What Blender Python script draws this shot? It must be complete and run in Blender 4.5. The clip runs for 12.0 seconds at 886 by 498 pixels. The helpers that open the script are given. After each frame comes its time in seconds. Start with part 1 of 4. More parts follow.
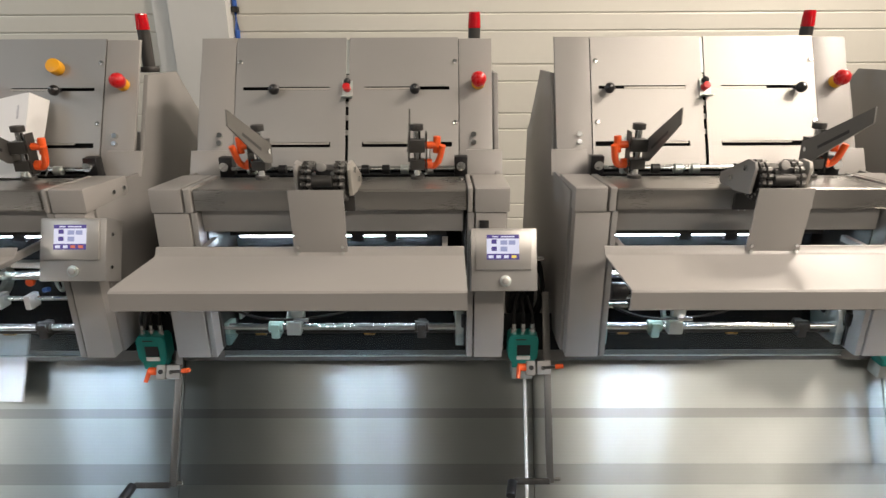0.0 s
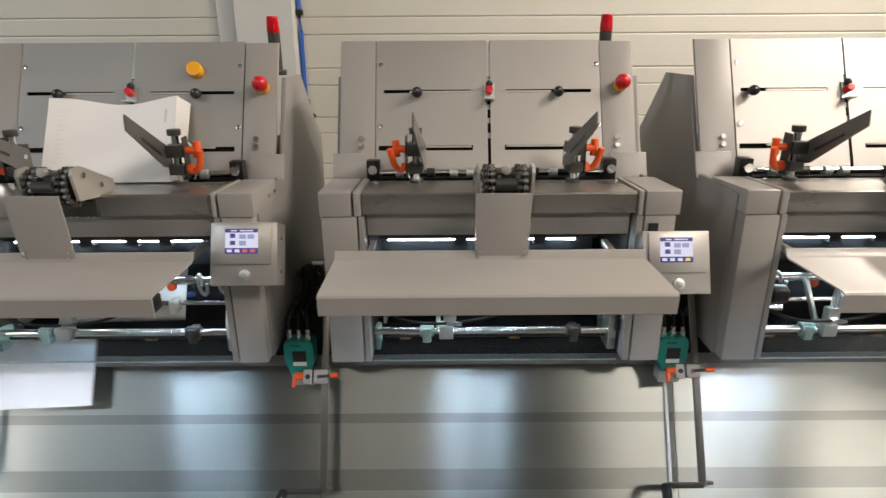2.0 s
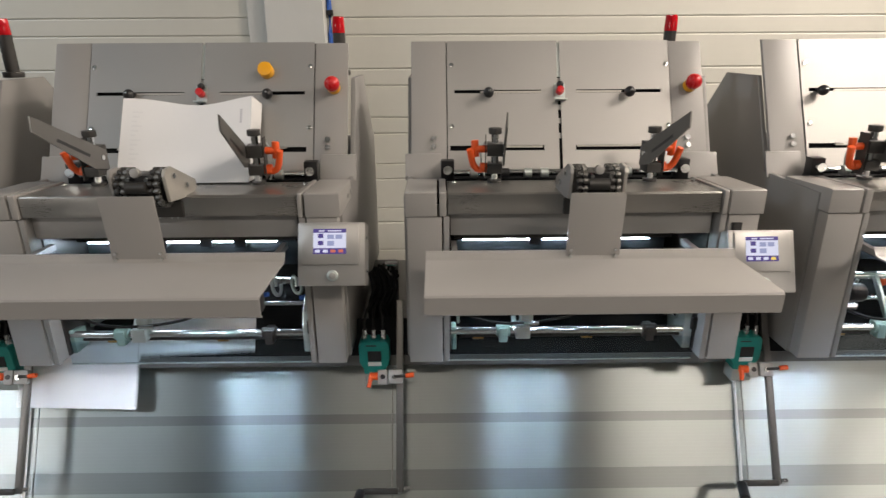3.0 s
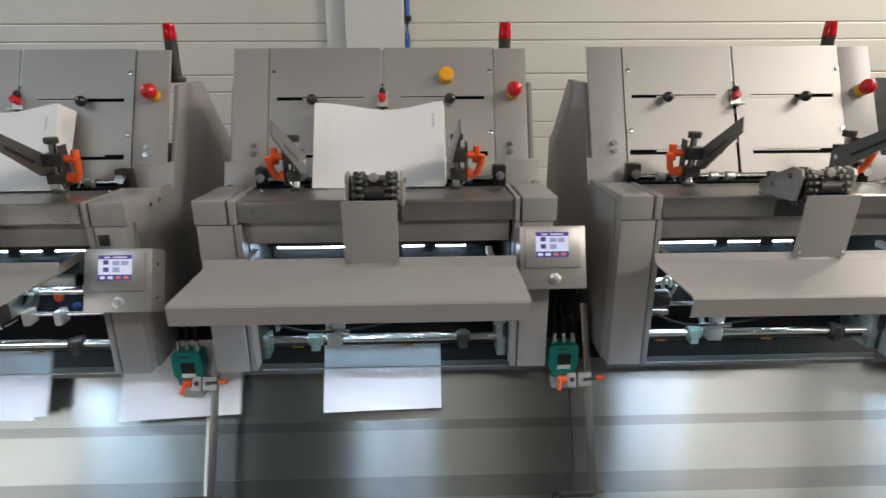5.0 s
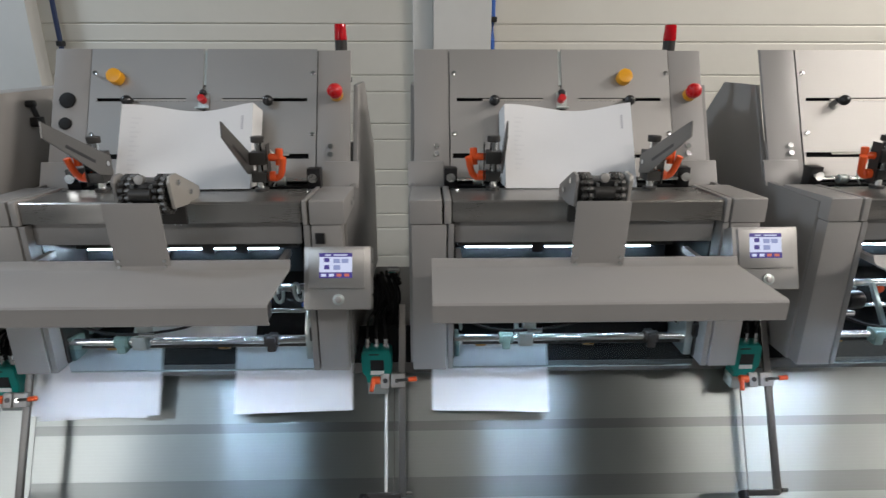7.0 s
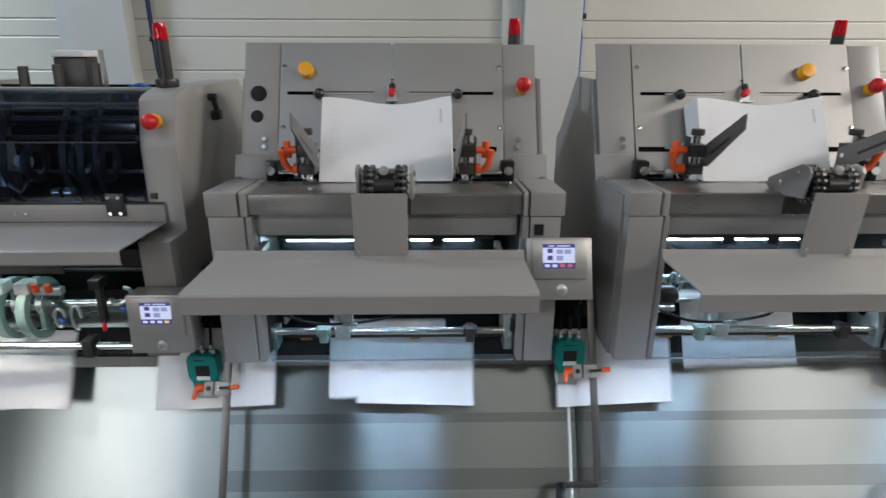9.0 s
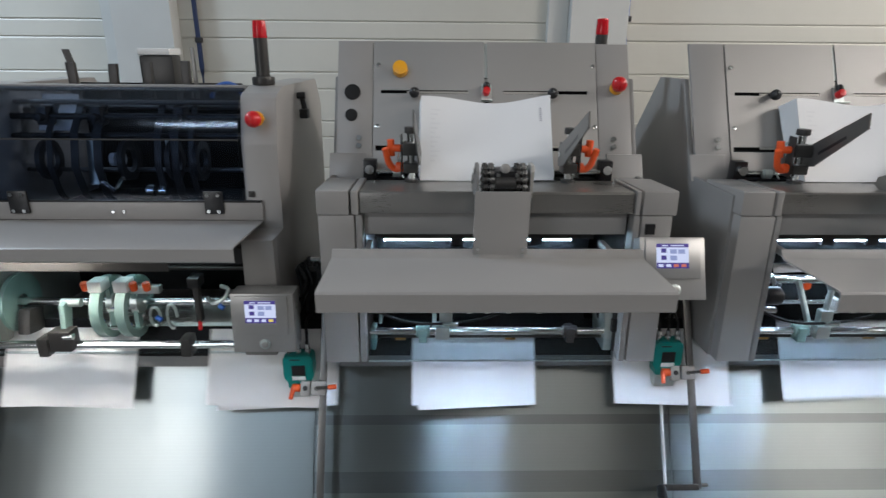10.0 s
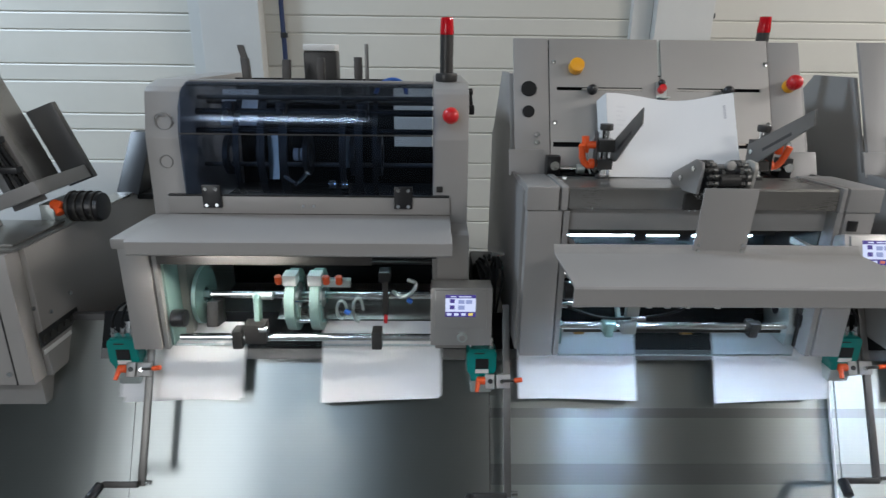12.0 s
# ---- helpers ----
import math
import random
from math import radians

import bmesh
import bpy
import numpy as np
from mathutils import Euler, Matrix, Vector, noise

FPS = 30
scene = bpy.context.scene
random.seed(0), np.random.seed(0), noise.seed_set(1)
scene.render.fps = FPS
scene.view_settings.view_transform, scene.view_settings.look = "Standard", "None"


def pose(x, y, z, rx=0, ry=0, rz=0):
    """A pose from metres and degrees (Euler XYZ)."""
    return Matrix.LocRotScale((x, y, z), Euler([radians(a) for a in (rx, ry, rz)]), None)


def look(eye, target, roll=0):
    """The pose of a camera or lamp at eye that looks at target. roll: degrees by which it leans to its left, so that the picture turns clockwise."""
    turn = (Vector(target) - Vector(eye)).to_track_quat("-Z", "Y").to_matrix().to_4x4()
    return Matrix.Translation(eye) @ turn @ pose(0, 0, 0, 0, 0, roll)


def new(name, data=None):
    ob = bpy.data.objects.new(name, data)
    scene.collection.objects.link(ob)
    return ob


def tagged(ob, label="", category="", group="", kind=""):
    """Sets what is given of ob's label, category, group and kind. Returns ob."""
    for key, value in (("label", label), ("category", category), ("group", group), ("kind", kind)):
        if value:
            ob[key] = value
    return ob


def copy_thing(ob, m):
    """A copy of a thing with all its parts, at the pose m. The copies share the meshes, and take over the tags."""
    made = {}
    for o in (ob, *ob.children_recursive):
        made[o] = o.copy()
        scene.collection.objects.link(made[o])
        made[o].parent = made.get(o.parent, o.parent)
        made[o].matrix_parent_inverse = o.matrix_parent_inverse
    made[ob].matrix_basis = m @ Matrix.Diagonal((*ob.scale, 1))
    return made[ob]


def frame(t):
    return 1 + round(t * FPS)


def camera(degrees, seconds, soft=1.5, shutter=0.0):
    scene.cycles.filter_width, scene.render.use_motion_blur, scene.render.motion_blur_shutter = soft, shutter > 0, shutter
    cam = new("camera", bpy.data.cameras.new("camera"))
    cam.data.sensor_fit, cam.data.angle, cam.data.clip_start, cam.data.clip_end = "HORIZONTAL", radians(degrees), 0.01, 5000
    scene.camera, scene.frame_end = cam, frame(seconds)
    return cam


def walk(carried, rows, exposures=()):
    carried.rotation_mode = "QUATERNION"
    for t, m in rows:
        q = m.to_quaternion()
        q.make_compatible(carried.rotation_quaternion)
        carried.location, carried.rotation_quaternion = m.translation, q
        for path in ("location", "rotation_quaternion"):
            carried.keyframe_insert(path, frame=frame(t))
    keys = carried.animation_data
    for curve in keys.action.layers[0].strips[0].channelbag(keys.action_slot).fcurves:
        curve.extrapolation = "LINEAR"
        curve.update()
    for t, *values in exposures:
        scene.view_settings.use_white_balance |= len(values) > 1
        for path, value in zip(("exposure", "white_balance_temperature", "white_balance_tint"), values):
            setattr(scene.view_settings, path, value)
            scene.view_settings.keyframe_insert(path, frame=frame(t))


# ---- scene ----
cam = camera(74.0, 12.0, 1.4, 0.4)
PATH = [
    (0.0, 0.0111, -0.0130, 1.6087, 0.30, -19.51, -0.28),
    (0.5, -0.0749, -0.0085, 1.6080, 0.01, -19.50, -0.29),
    (1.0, -0.1630, -0.0067, 1.6092, -0.04, -19.48, -0.40),
    (1.5, -0.2671, -0.0045, 1.6093, -0.03, -19.30, -0.33),
    (2.0, -0.3548, -0.0065, 1.6098, 0.00, -19.26, -0.36),
    (2.5, -0.4474, -0.0069, 1.6100, -0.17, -19.20, -0.39),
    (3.0, -0.5462, -0.0081, 1.6106, -0.49, -19.23, -0.35),
    (5.0, -1.0297, -0.0062, 1.6113, -1.65, -18.72, -0.28),
    (5.5, -1.1580, -0.0008, 1.6070, -1.79, -18.61, -0.30),
    (6.0, -1.2716, -0.0001, 1.6111, -1.80, -18.60, -0.17),
    (6.5, -1.3744, -0.0034, 1.6136, -1.71, -18.70, -0.06),
    (7.0, -1.4786, -0.0080, 1.6147, -1.57, -18.68, 0.09),
    (9.0, -1.9396, -0.0181, 1.6044, -1.24, -18.85, 0.21),
    (9.5, -2.0617, -0.0112, 1.5948, -1.14, -18.53, 0.35),
    (10.0, -2.1749, -0.0084, 1.5894, -1.22, -18.43, 0.47),
    (10.5, -2.2922, -0.0102, 1.5874, -1.22, -18.47, 0.58),
    (11.0, -2.3939, -0.0100, 1.5889, -1.23, -18.56, 0.63),
    (11.5, -2.5103, -0.0137, 1.5855, -1.07, -18.58, 0.68),
    (12.0, -2.6162, -0.0183, 1.5904, -1.11, -18.88, 0.73),
]
EXPOSURES = [(0.0, -0.08, 6650, 14), (2.5, -0.14, 6560, 14), (5.5, -0.24, 6150, 13), (9.5, -0.23, 5850, 12), (12.0, -0.11, 5740, 11)]
walk(cam, [(t, pose(x, y, z, 90 + pitch, 0, yaw) @ pose(0, 0, 0, 0, 0, roll)) for t, x, y, z, yaw, pitch, roll in PATH], EXPOSURES)

# ---- world and light ----
world = bpy.data.worlds.new("hall_world")
scene.world = world
world.use_nodes = True
sky = world.node_tree.nodes.new("ShaderNodeTexSky")
sky.sky_type, sky.sun_disc = "NISHITA", False
sky.sun_elevation, sky.sun_rotation = radians(35), radians(200)
world.node_tree.links.new(sky.outputs[0], world.node_tree.nodes["Background"].inputs[0])
world.node_tree.nodes["Background"].inputs[1].default_value = 0.08


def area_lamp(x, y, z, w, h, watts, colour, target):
    data = bpy.data.lights.new("added_hall_lamp", "AREA")
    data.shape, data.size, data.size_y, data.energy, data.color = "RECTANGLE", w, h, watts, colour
    ob = new("added_hall_lamp", data)
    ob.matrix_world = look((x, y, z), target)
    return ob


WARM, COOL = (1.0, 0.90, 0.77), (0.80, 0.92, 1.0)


# ---- materials ----
def mat(name, colour, rough=0.5, metal=0.0, grain=60.0, vary=0.06, bump=0.03, stretch=(1, 1, 1), wear=0.08, rnd=0.0, spec=0.5, coat=0.0):
    """A surface with variation at two scales, bump and wear."""
    m = bpy.data.materials.new(name)
    m.use_nodes = True
    n, l = m.node_tree.nodes, m.node_tree.links
    b = n["Principled BSDF"]
    b.inputs["Metallic"].default_value = metal
    b.inputs["Specular IOR Level"].default_value = spec
    b.inputs["Coat Weight"].default_value = coat
    tc = n.new("ShaderNodeTexCoord")
    mp = n.new("ShaderNodeMapping")
    mp.inputs["Scale"].default_value = stretch
    l.new(tc.outputs["Object"], mp.inputs["Vector"])
    fine, broad = n.new("ShaderNodeTexNoise"), n.new("ShaderNodeTexNoise")
    fine.inputs["Scale"].default_value, fine.inputs["Detail"].default_value = grain, 4
    broad.inputs["Scale"].default_value, broad.inputs["Detail"].default_value = 5.0, 3
    l.new(mp.outputs[0], fine.inputs["Vector"])
    l.new(tc.outputs["Object"], broad.inputs["Vector"])
    mixed = n.new("ShaderNodeMath")
    mixed.operation = "MULTIPLY_ADD"
    l.new(fine.outputs["Fac"], mixed.inputs[0])
    mixed.inputs[1].default_value = 0.5
    l.new(broad.outputs["Fac"], mixed.inputs[2])
    value = n.new("ShaderNodeMapRange")
    value.inputs["From Min"].default_value, value.inputs["From Max"].default_value = 0.4, 1.1
    value.inputs["To Min"].default_value, value.inputs["To Max"].default_value = 1 - vary, 1 + vary
    l.new(mixed.outputs[0], value.inputs["Value"])
    hsv = n.new("ShaderNodeHueSaturation")
    hsv.inputs["Color"].default_value = (*colour, 1)
    last = value.outputs[0]
    if rnd:
        info = n.new("ShaderNodeObjectInfo")
        rr = n.new("ShaderNodeMapRange")
        rr.inputs["To Min"].default_value, rr.inputs["To Max"].default_value = 1 - rnd, 1 + rnd
        l.new(info.outputs["Random"], rr.inputs["Value"])
        mul = n.new("ShaderNodeMath")
        mul.operation = "MULTIPLY"
        l.new(last, mul.inputs[0])
        l.new(rr.outputs[0], mul.inputs[1])
        last = mul.outputs[0]
    l.new(last, hsv.inputs["Value"])
    l.new(hsv.outputs[0], b.inputs["Base Color"])
    rg = n.new("ShaderNodeMapRange")
    rg.inputs["From Min"].default_value, rg.inputs["From Max"].default_value = 0.4, 1.1
    rg.inputs["To Min"].default_value, rg.inputs["To Max"].default_value = max(0.02, rough - wear), min(1, rough + wear)
    l.new(mixed.outputs[0], rg.inputs["Value"])
    l.new(rg.outputs[0], b.inputs["Roughness"])
    if bump:
        bp = n.new("ShaderNodeBump")
        bp.inputs["Strength"].default_value, bp.inputs["Distance"].default_value = bump, 0.002
        l.new(fine.outputs["Fac"], bp.inputs["Height"])
        l.new(bp.outputs[0], b.inputs["Normal"])
    return m


def glow(name, colour, strength):
    m = bpy.data.materials.new(name)
    m.use_nodes = True
    b = m.node_tree.nodes["Principled BSDF"]
    b.inputs["Base Color"].default_value = (0.02, 0.02, 0.02, 1)
    b.inputs["Roughness"].default_value = 0.25
    b.inputs["Emission Color"].default_value = (*colour, 1)
    b.inputs["Emission Strength"].default_value = strength
    return m


def glass(name, tint, rough=0.03, gloss=0.08, body=(0, 0, 0), solid=0.0):
    """A thin clear or tinted sheet: it lets light through and mirrors a little."""
    m = bpy.data.materials.new(name)
    m.use_nodes = True
    n, l = m.node_tree.nodes, m.node_tree.links
    b = n["Principled BSDF"]
    b.inputs["Base Color"].default_value = (*body, 1)
    b.inputs["Roughness"].default_value = rough
    tr, gl, mx, mx2 = n.new("ShaderNodeBsdfTransparent"), n.new("ShaderNodeBsdfGlossy"), n.new("ShaderNodeMixShader"), n.new("ShaderNodeMixShader")
    tr.inputs[0].default_value = (*tint, 1)
    gl.inputs["Roughness"].default_value = rough
    fres = n.new("ShaderNodeFresnel")
    fres.inputs[0].default_value = 1.45
    mul = n.new("ShaderNodeMath")
    mul.operation = "MULTIPLY_ADD"
    mul.inputs[1].default_value, mul.inputs[2].default_value = 0.35, gloss * 0.1
    l.new(fres.outputs[0], mul.inputs[0])
    l.new(mul.outputs[0], mx.inputs[0])
    l.new(tr.outputs[0], mx.inputs[1])
    l.new(gl.outputs[0], mx.inputs[2])
    mx2.inputs[0].default_value = solid
    l.new(mx.outputs[0], mx2.inputs[1])
    l.new(b.outputs[0], mx2.inputs[2])
    l.new(mx2.outputs[0], n["Material Output"].inputs[0])
    return m


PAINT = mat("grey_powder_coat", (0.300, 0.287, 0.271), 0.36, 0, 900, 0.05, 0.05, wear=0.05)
# same coat made darker: shade on sides and inner faces put into its colour
PAINT_SHADED = mat("grey_powder_coat_shaded", (0.24, 0.232, 0.222), 0.45, 0, 900, 0.06, 0.05, wear=0.05)
COVER = mat("dark_grey_cover", (0.085, 0.083, 0.080), 0.42, 0, 500, 0.08, 0.04)
ARM = mat("light_plated_arm", (0.42, 0.40, 0.36), 0.38, 0.3, 90, 0.08, 0.03)
FINGER = mat("dark_bronze_steel", (0.045, 0.041, 0.037), 0.42, 0.3, 90, 0.12, 0.03)
TERM = mat("satin_terminal_case", (0.40, 0.39, 0.37), 0.34, 0.55, 120, 0.05, 0.02, (1, 10, 10), 0.06)
RAIL = mat("dull_bed_rail", (0.16, 0.158, 0.152), 0.55, 0.4, 120, 0.1, 0.03, spec=0.2)
STEEL = mat("brushed_steel_panel", (0.36, 0.35, 0.332), 0.50, 0.7, 90, 0.07, 0.02, (1, 18, 18), 0.08)
BEAM = mat("polished_steel_beam", (0.36, 0.35, 0.33), 0.30, 0.9, 60, 0.06, 0.004, (0.6, 20, 20), 0.08)
CHROME = mat("ground_steel_shaft", (0.72, 0.74, 0.74), 0.16, 1.0, 120, 0.06, 0.01, (1, 8, 8), 0.06)
ZINC = mat("zinc_bracket", (0.55, 0.60, 0.58), 0.35, 0.8, 80, 0.1, 0.03, wear=0.1)
MINT = mat("pale_green_casting", (0.22, 0.33, 0.30), 0.4, 0.1, 70, 0.1, 0.03)
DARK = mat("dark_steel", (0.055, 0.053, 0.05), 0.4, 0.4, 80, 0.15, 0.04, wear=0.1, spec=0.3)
BLACK = mat("black_plastic", (0.012, 0.012, 0.013), 0.35, 0, 200, 0.15, 0.03, wear=0.08)
# near-black put inside openings and recesses in place of their shade
SHADE_BLACK = mat("interior_shade_black", (0.006, 0.007, 0.008), 0.6, 0, 60, 0.2, 0.03, spec=0.15)
BLADE = mat("gunmetal_blade", (0.17, 0.165, 0.155), 0.38, 0.7, 60, 0.12, 0.03, (1, 6, 6), 0.1)
ORANGE = mat("orange_plastic", (0.78, 0.10, 0.015), 0.38, 0, 150, 0.08, 0.02)
RED = mat("red_plastic", (0.55, 0.012, 0.015), 0.3, 0, 150, 0.06, 0.02)
YELLOW = mat("amber_yellow_plastic", (0.83, 0.38, 0.01), 0.35, 0, 150, 0.06, 0.02)
TEAL = mat("teal_plastic", (0.006, 0.22, 0.19), 0.4, 0, 200, 0.08, 0.03)
WHITE = mat("white_plastic", (0.75, 0.75, 0.73), 0.4, 0, 150, 0.04, 0.02)
GREYLBL = mat("grey_label_print", (0.50, 0.50, 0.53), 0.7, 0, 300, 0.1, 0)
PAPER = mat("white_paper", (0.80, 0.80, 0.80), 0.75, 0, 300, 0.025, 0.02)
EDGEP = mat("paper_stack_edges", (0.72, 0.72, 0.71), 0.8, 0, 700, 0.06, 0.3, (1, 1, 0.02))
PRINT = mat("faint_grey_print", (0.768, 0.768, 0.772), 0.8, 0, 300, 0.05, 0)
RUBBER = mat("black_rubber", (0.012, 0.012, 0.012), 0.6, 0, 150, 0.15, 0.05, spec=0.2)
BLUE = mat("blue_hose", (0.02, 0.10, 0.42), 0.35, 0, 150, 0.1, 0.02)
CONCRETE = mat("grey_floor_screed", (0.12, 0.118, 0.11), 0.5, 0, 30, 0.12, 0.05)
CEIL = mat("grey_ceiling_sheet", (0.36, 0.36, 0.35), 0.7, 0, 20, 0.04, 0.03)
HALL = mat("hall_wall_paint", (0.20, 0.20, 0.19), 0.7, 0, 20, 0.05, 0.03)
CLAD = mat("cream_wall_cladding", (0.60, 0.585, 0.52), 0.5, 0, 25, 0.03, 0.02)
JOINT = mat("wall_joint_shadow_gap", (0.58, 0.56, 0.50), 0.7, 0, 25, 0.05, 0.02)
COLUMN = mat("light_grey_column_paint", (0.60, 0.60, 0.57), 0.5, 0, 25, 0.03, 0.02)
LED = glow("led_tube", (0.70, 0.88, 1.0), 140.0)
# glow of the unseen lights added under the trays
STREAK_GLOW = glow("unseen_tray_glow", (0.60, 0.80, 1.0), 250.0)
WARM_GLOW = glow("warm_unseen_glow", (1.0, 0.90, 0.74), 85.0)
SCREEN = glow("lcd_white", (0.80, 0.83, 1.0), 0.9)
SCR_BLUE = glow("lcd_blue", (0.10, 0.07, 0.34), 0.7)
SCR_GREY = glow("lcd_grey", (0.45, 0.50, 0.80), 0.7)
SCR_RED = glow("lcd_orange", (0.80, 0.20, 0.12), 0.8)
SCR_YEL = glow("lcd_yellow", (0.95, 0.75, 0.15), 0.9)
BEACON = glass("red_beacon_lens", (0.8, 0.02, 0.03), 0.08, 0.1, (0.62, 0.010, 0.018), 0.75)
SMOKE = glass("smoked_acrylic", (0.62, 0.68, 0.78), 0.05, 0.15)
HAZED = glass("hazed_smoked_acrylic", (0.62, 0.68, 0.78), 0.09, 0.12)
PANE = glass("clear_acrylic", (0.86, 0.92, 0.95), 0.03, 0.1)
LED_SOFT = glow("soft_led_tube", (0.74, 1.0, 0.97), 9.0)
BRASS = mat("brass_fitting", (0.55, 0.30, 0.08), 0.3, 0.9, 80, 0.1, 0.02)


def apron_material(name, tone, rough=0.45, waves=0.06):
    """Linen-embossed stainless sheet, ground along its length, so that gloss is drawn out up and down."""
    m = mat(name, (0.345 * tone, 0.372 * tone, 0.366 * tone), rough, 1.0, 14, 0.05, 0.0, (1, 1, 1), 0.03)
    n, l = m.node_tree.nodes, m.node_tree.links
    b = n["Principled BSDF"]
    tc, vo, mr, mul = n.new("ShaderNodeTexCoord"), n.new("ShaderNodeTexVoronoi"), n.new("ShaderNodeMapRange"), n.new("ShaderNodeMixRGB")
    vo.inputs["Scale"].default_value, vo.inputs["Randomness"].default_value = 250, 0.0
    mr.inputs["From Max"].default_value = 0.7
    mr.inputs["To Min"].default_value, mr.inputs["To Max"].default_value = 1.02, 0.97
    l.new(tc.outputs["Object"], vo.inputs["Vector"])
    l.new(vo.outputs["Distance"], mr.inputs["Value"])
    mul.blend_type = "MULTIPLY"
    mul.inputs[0].default_value = 1.0
    old = b.inputs["Base Color"].links[0].from_socket
    l.new(old, mul.inputs[1])
    l.new(mr.outputs[0], mul.inputs[2])
    l.new(mul.outputs[0], b.inputs["Base Color"])
    b.inputs["Anisotropic"].default_value = 0.99
    along = n.new("ShaderNodeCombineXYZ")
    along.inputs[1].default_value, along.inputs[2].default_value = math.cos(radians(63)), math.sin(radians(63))
    l.new(along.outputs[0], b.inputs["Tangent"])
    # long waves and rub marks down the sheet
    mp, wave, bp = n.new("ShaderNodeMapping"), n.new("ShaderNodeTexNoise"), n.new("ShaderNodeBump")
    mp.inputs["Scale"].default_value = (26, 1.8, 1.8)
    wave.inputs["Scale"].default_value, wave.inputs["Detail"].default_value = 1.0, 3
    l.new(tc.outputs["Object"], mp.inputs["Vector"])
    l.new(mp.outputs[0], wave.inputs["Vector"])
    bp.inputs["Strength"].default_value, bp.inputs["Distance"].default_value = waves, 0.004
    l.new(wave.outputs["Fac"], bp.inputs["Height"])
    l.new(bp.outputs[0], b.inputs["Normal"])
    return m


APRON = apron_material("embossed_stainless", 1.15, 0.33)
# two tones for the bands of reflection put on the apron
MIRRORED_DARK = apron_material("stainless_reflection_dark", 0.82, 0.36)
MIRRORED_BRIGHT = apron_material("stainless_reflection_bright", 1.2, 0.37, 0.05)


# ---- mesh helpers ----
def box(bm, x0, x1, y0, y1, z0, z1, bevel=0.0):
    vs = bmesh.ops.create_cube(bm, size=1)["verts"]
    bmesh.ops.transform(bm, matrix=Matrix.Translation(((x0 + x1) / 2, (y0 + y1) / 2, (z0 + z1) / 2)) @ Matrix.Diagonal((x1 - x0, y1 - y0, z1 - z0, 1)), verts=vs)
    if bevel:
        es = list({e for v in vs for e in v.link_edges})
        bmesh.ops.bevel(bm, geom=es, offset=bevel, segments=2, affect="EDGES", profile=0.6)
    return bm


def prism(bm, prof, x0, x1, bevel=0.0):
    """A closed (y, z) outline drawn out along x."""
    a = [bm.verts.new((x0, y, z)) for y, z in prof]
    b = [bm.verts.new((x1, y, z)) for y, z in prof]
    k = len(prof)
    faces = [bm.faces.new(a), bm.faces.new(b[::-1])] + [bm.faces.new((a[i], b[i], b[(i + 1) % k], a[(i + 1) % k])) for i in range(k)]
    bmesh.ops.recalc_face_normals(bm, faces=faces)
    if bevel:
        bmesh.ops.bevel(bm, geom=list({e for f in faces for e in f.edges}), offset=bevel, segments=2, affect="EDGES", profile=0.6)
    return bm


def slab(bm, prof, x0, x1, thick):
    """A folded sheet of that thickness along an open (y, z) line."""
    pts = [Vector(p) for p in prof]
    off = []
    for i, p in enumerate(pts):
        d = (pts[min(i + 1, len(pts) - 1)] - pts[max(i - 1, 0)]).normalized()
        off.append(p + Vector((d.y, -d.x)) * thick)
    return prism(bm, [tuple(p) for p in pts] + [tuple(p) for p in off[::-1]], x0, x1)


def cyl(bm, p0, p1, r, seg=16, r2=None, bevel=0.0):
    p0, p1 = Vector(p0), Vector(p1)
    d = p1 - p0
    m = Matrix.Translation((p0 + p1) / 2) @ d.to_track_quat("Z", "Y").to_matrix().to_4x4()
    vs = bmesh.ops.create_cone(bm, cap_ends=True, segments=seg, radius1=r, radius2=r if r2 is None else r2, depth=d.length, matrix=m)["verts"]
    if bevel:
        caps = {e for v in vs for f in v.link_faces if len(f.verts) > 4 for e in f.edges}
        bmesh.ops.bevel(bm, geom=list(caps), offset=bevel, segments=2, affect="EDGES", profile=0.6)
    return bm


def ball(bm, c, r, seg=14):
    bmesh.ops.create_uvsphere(bm, u_segments=seg, v_segments=max(8, seg // 2 + 2), radius=r, matrix=Matrix.Translation(c))
    return bm


def ring(bm, c, axis, r_out, r_in, width, seg=28):
    """A flat ring (a wheel rim or washer) round an axis."""
    q = Vector(axis).to_track_quat("Z", "Y").to_matrix().to_4x4()
    loops = []
    for rr, zz in ((r_out, -width / 2), (r_out, width / 2), (r_in, width / 2), (r_in, -width / 2)):
        loops.append([bm.verts.new(Vector(c) + q @ Vector((rr * math.cos(2 * math.pi * i / seg), rr * math.sin(2 * math.pi * i / seg), zz))) for i in range(seg)])
    for a in range(4):
        p, s = loops[a], loops[(a + 1) % 4]
        for i in range(seg):
            bm.faces.new((p[i], p[(i + 1) % seg], s[(i + 1) % seg], s[i]))
    bmesh.ops.recalc_face_normals(bm, faces=bm.faces)
    return bm


def tube(bm, pts, r, seg=8):
    """A hose through points, smoothed."""
    pts = [Vector(p) for p in pts]
    fine = []
    for i in range(len(pts) - 1):
        a, b, c, d = pts[max(i - 1, 0)], pts[i], pts[i + 1], pts[min(i + 2, len(pts) - 1)]
        for k in range(5):
            t = k / 5
            fine.append(0.5 * (2 * b + (c - a) * t + (2 * a - 5 * b + 4 * c - d) * t * t + (3 * b - a - 3 * c + d) * t ** 3))
    fine.append(pts[-1])
    rings = []
    for i, p in enumerate(fine):
        d = (fine[min(i + 1, len(fine) - 1)] - fine[max(i - 1, 0)]).normalized()
        q = d.to_track_quat("Z", "Y")
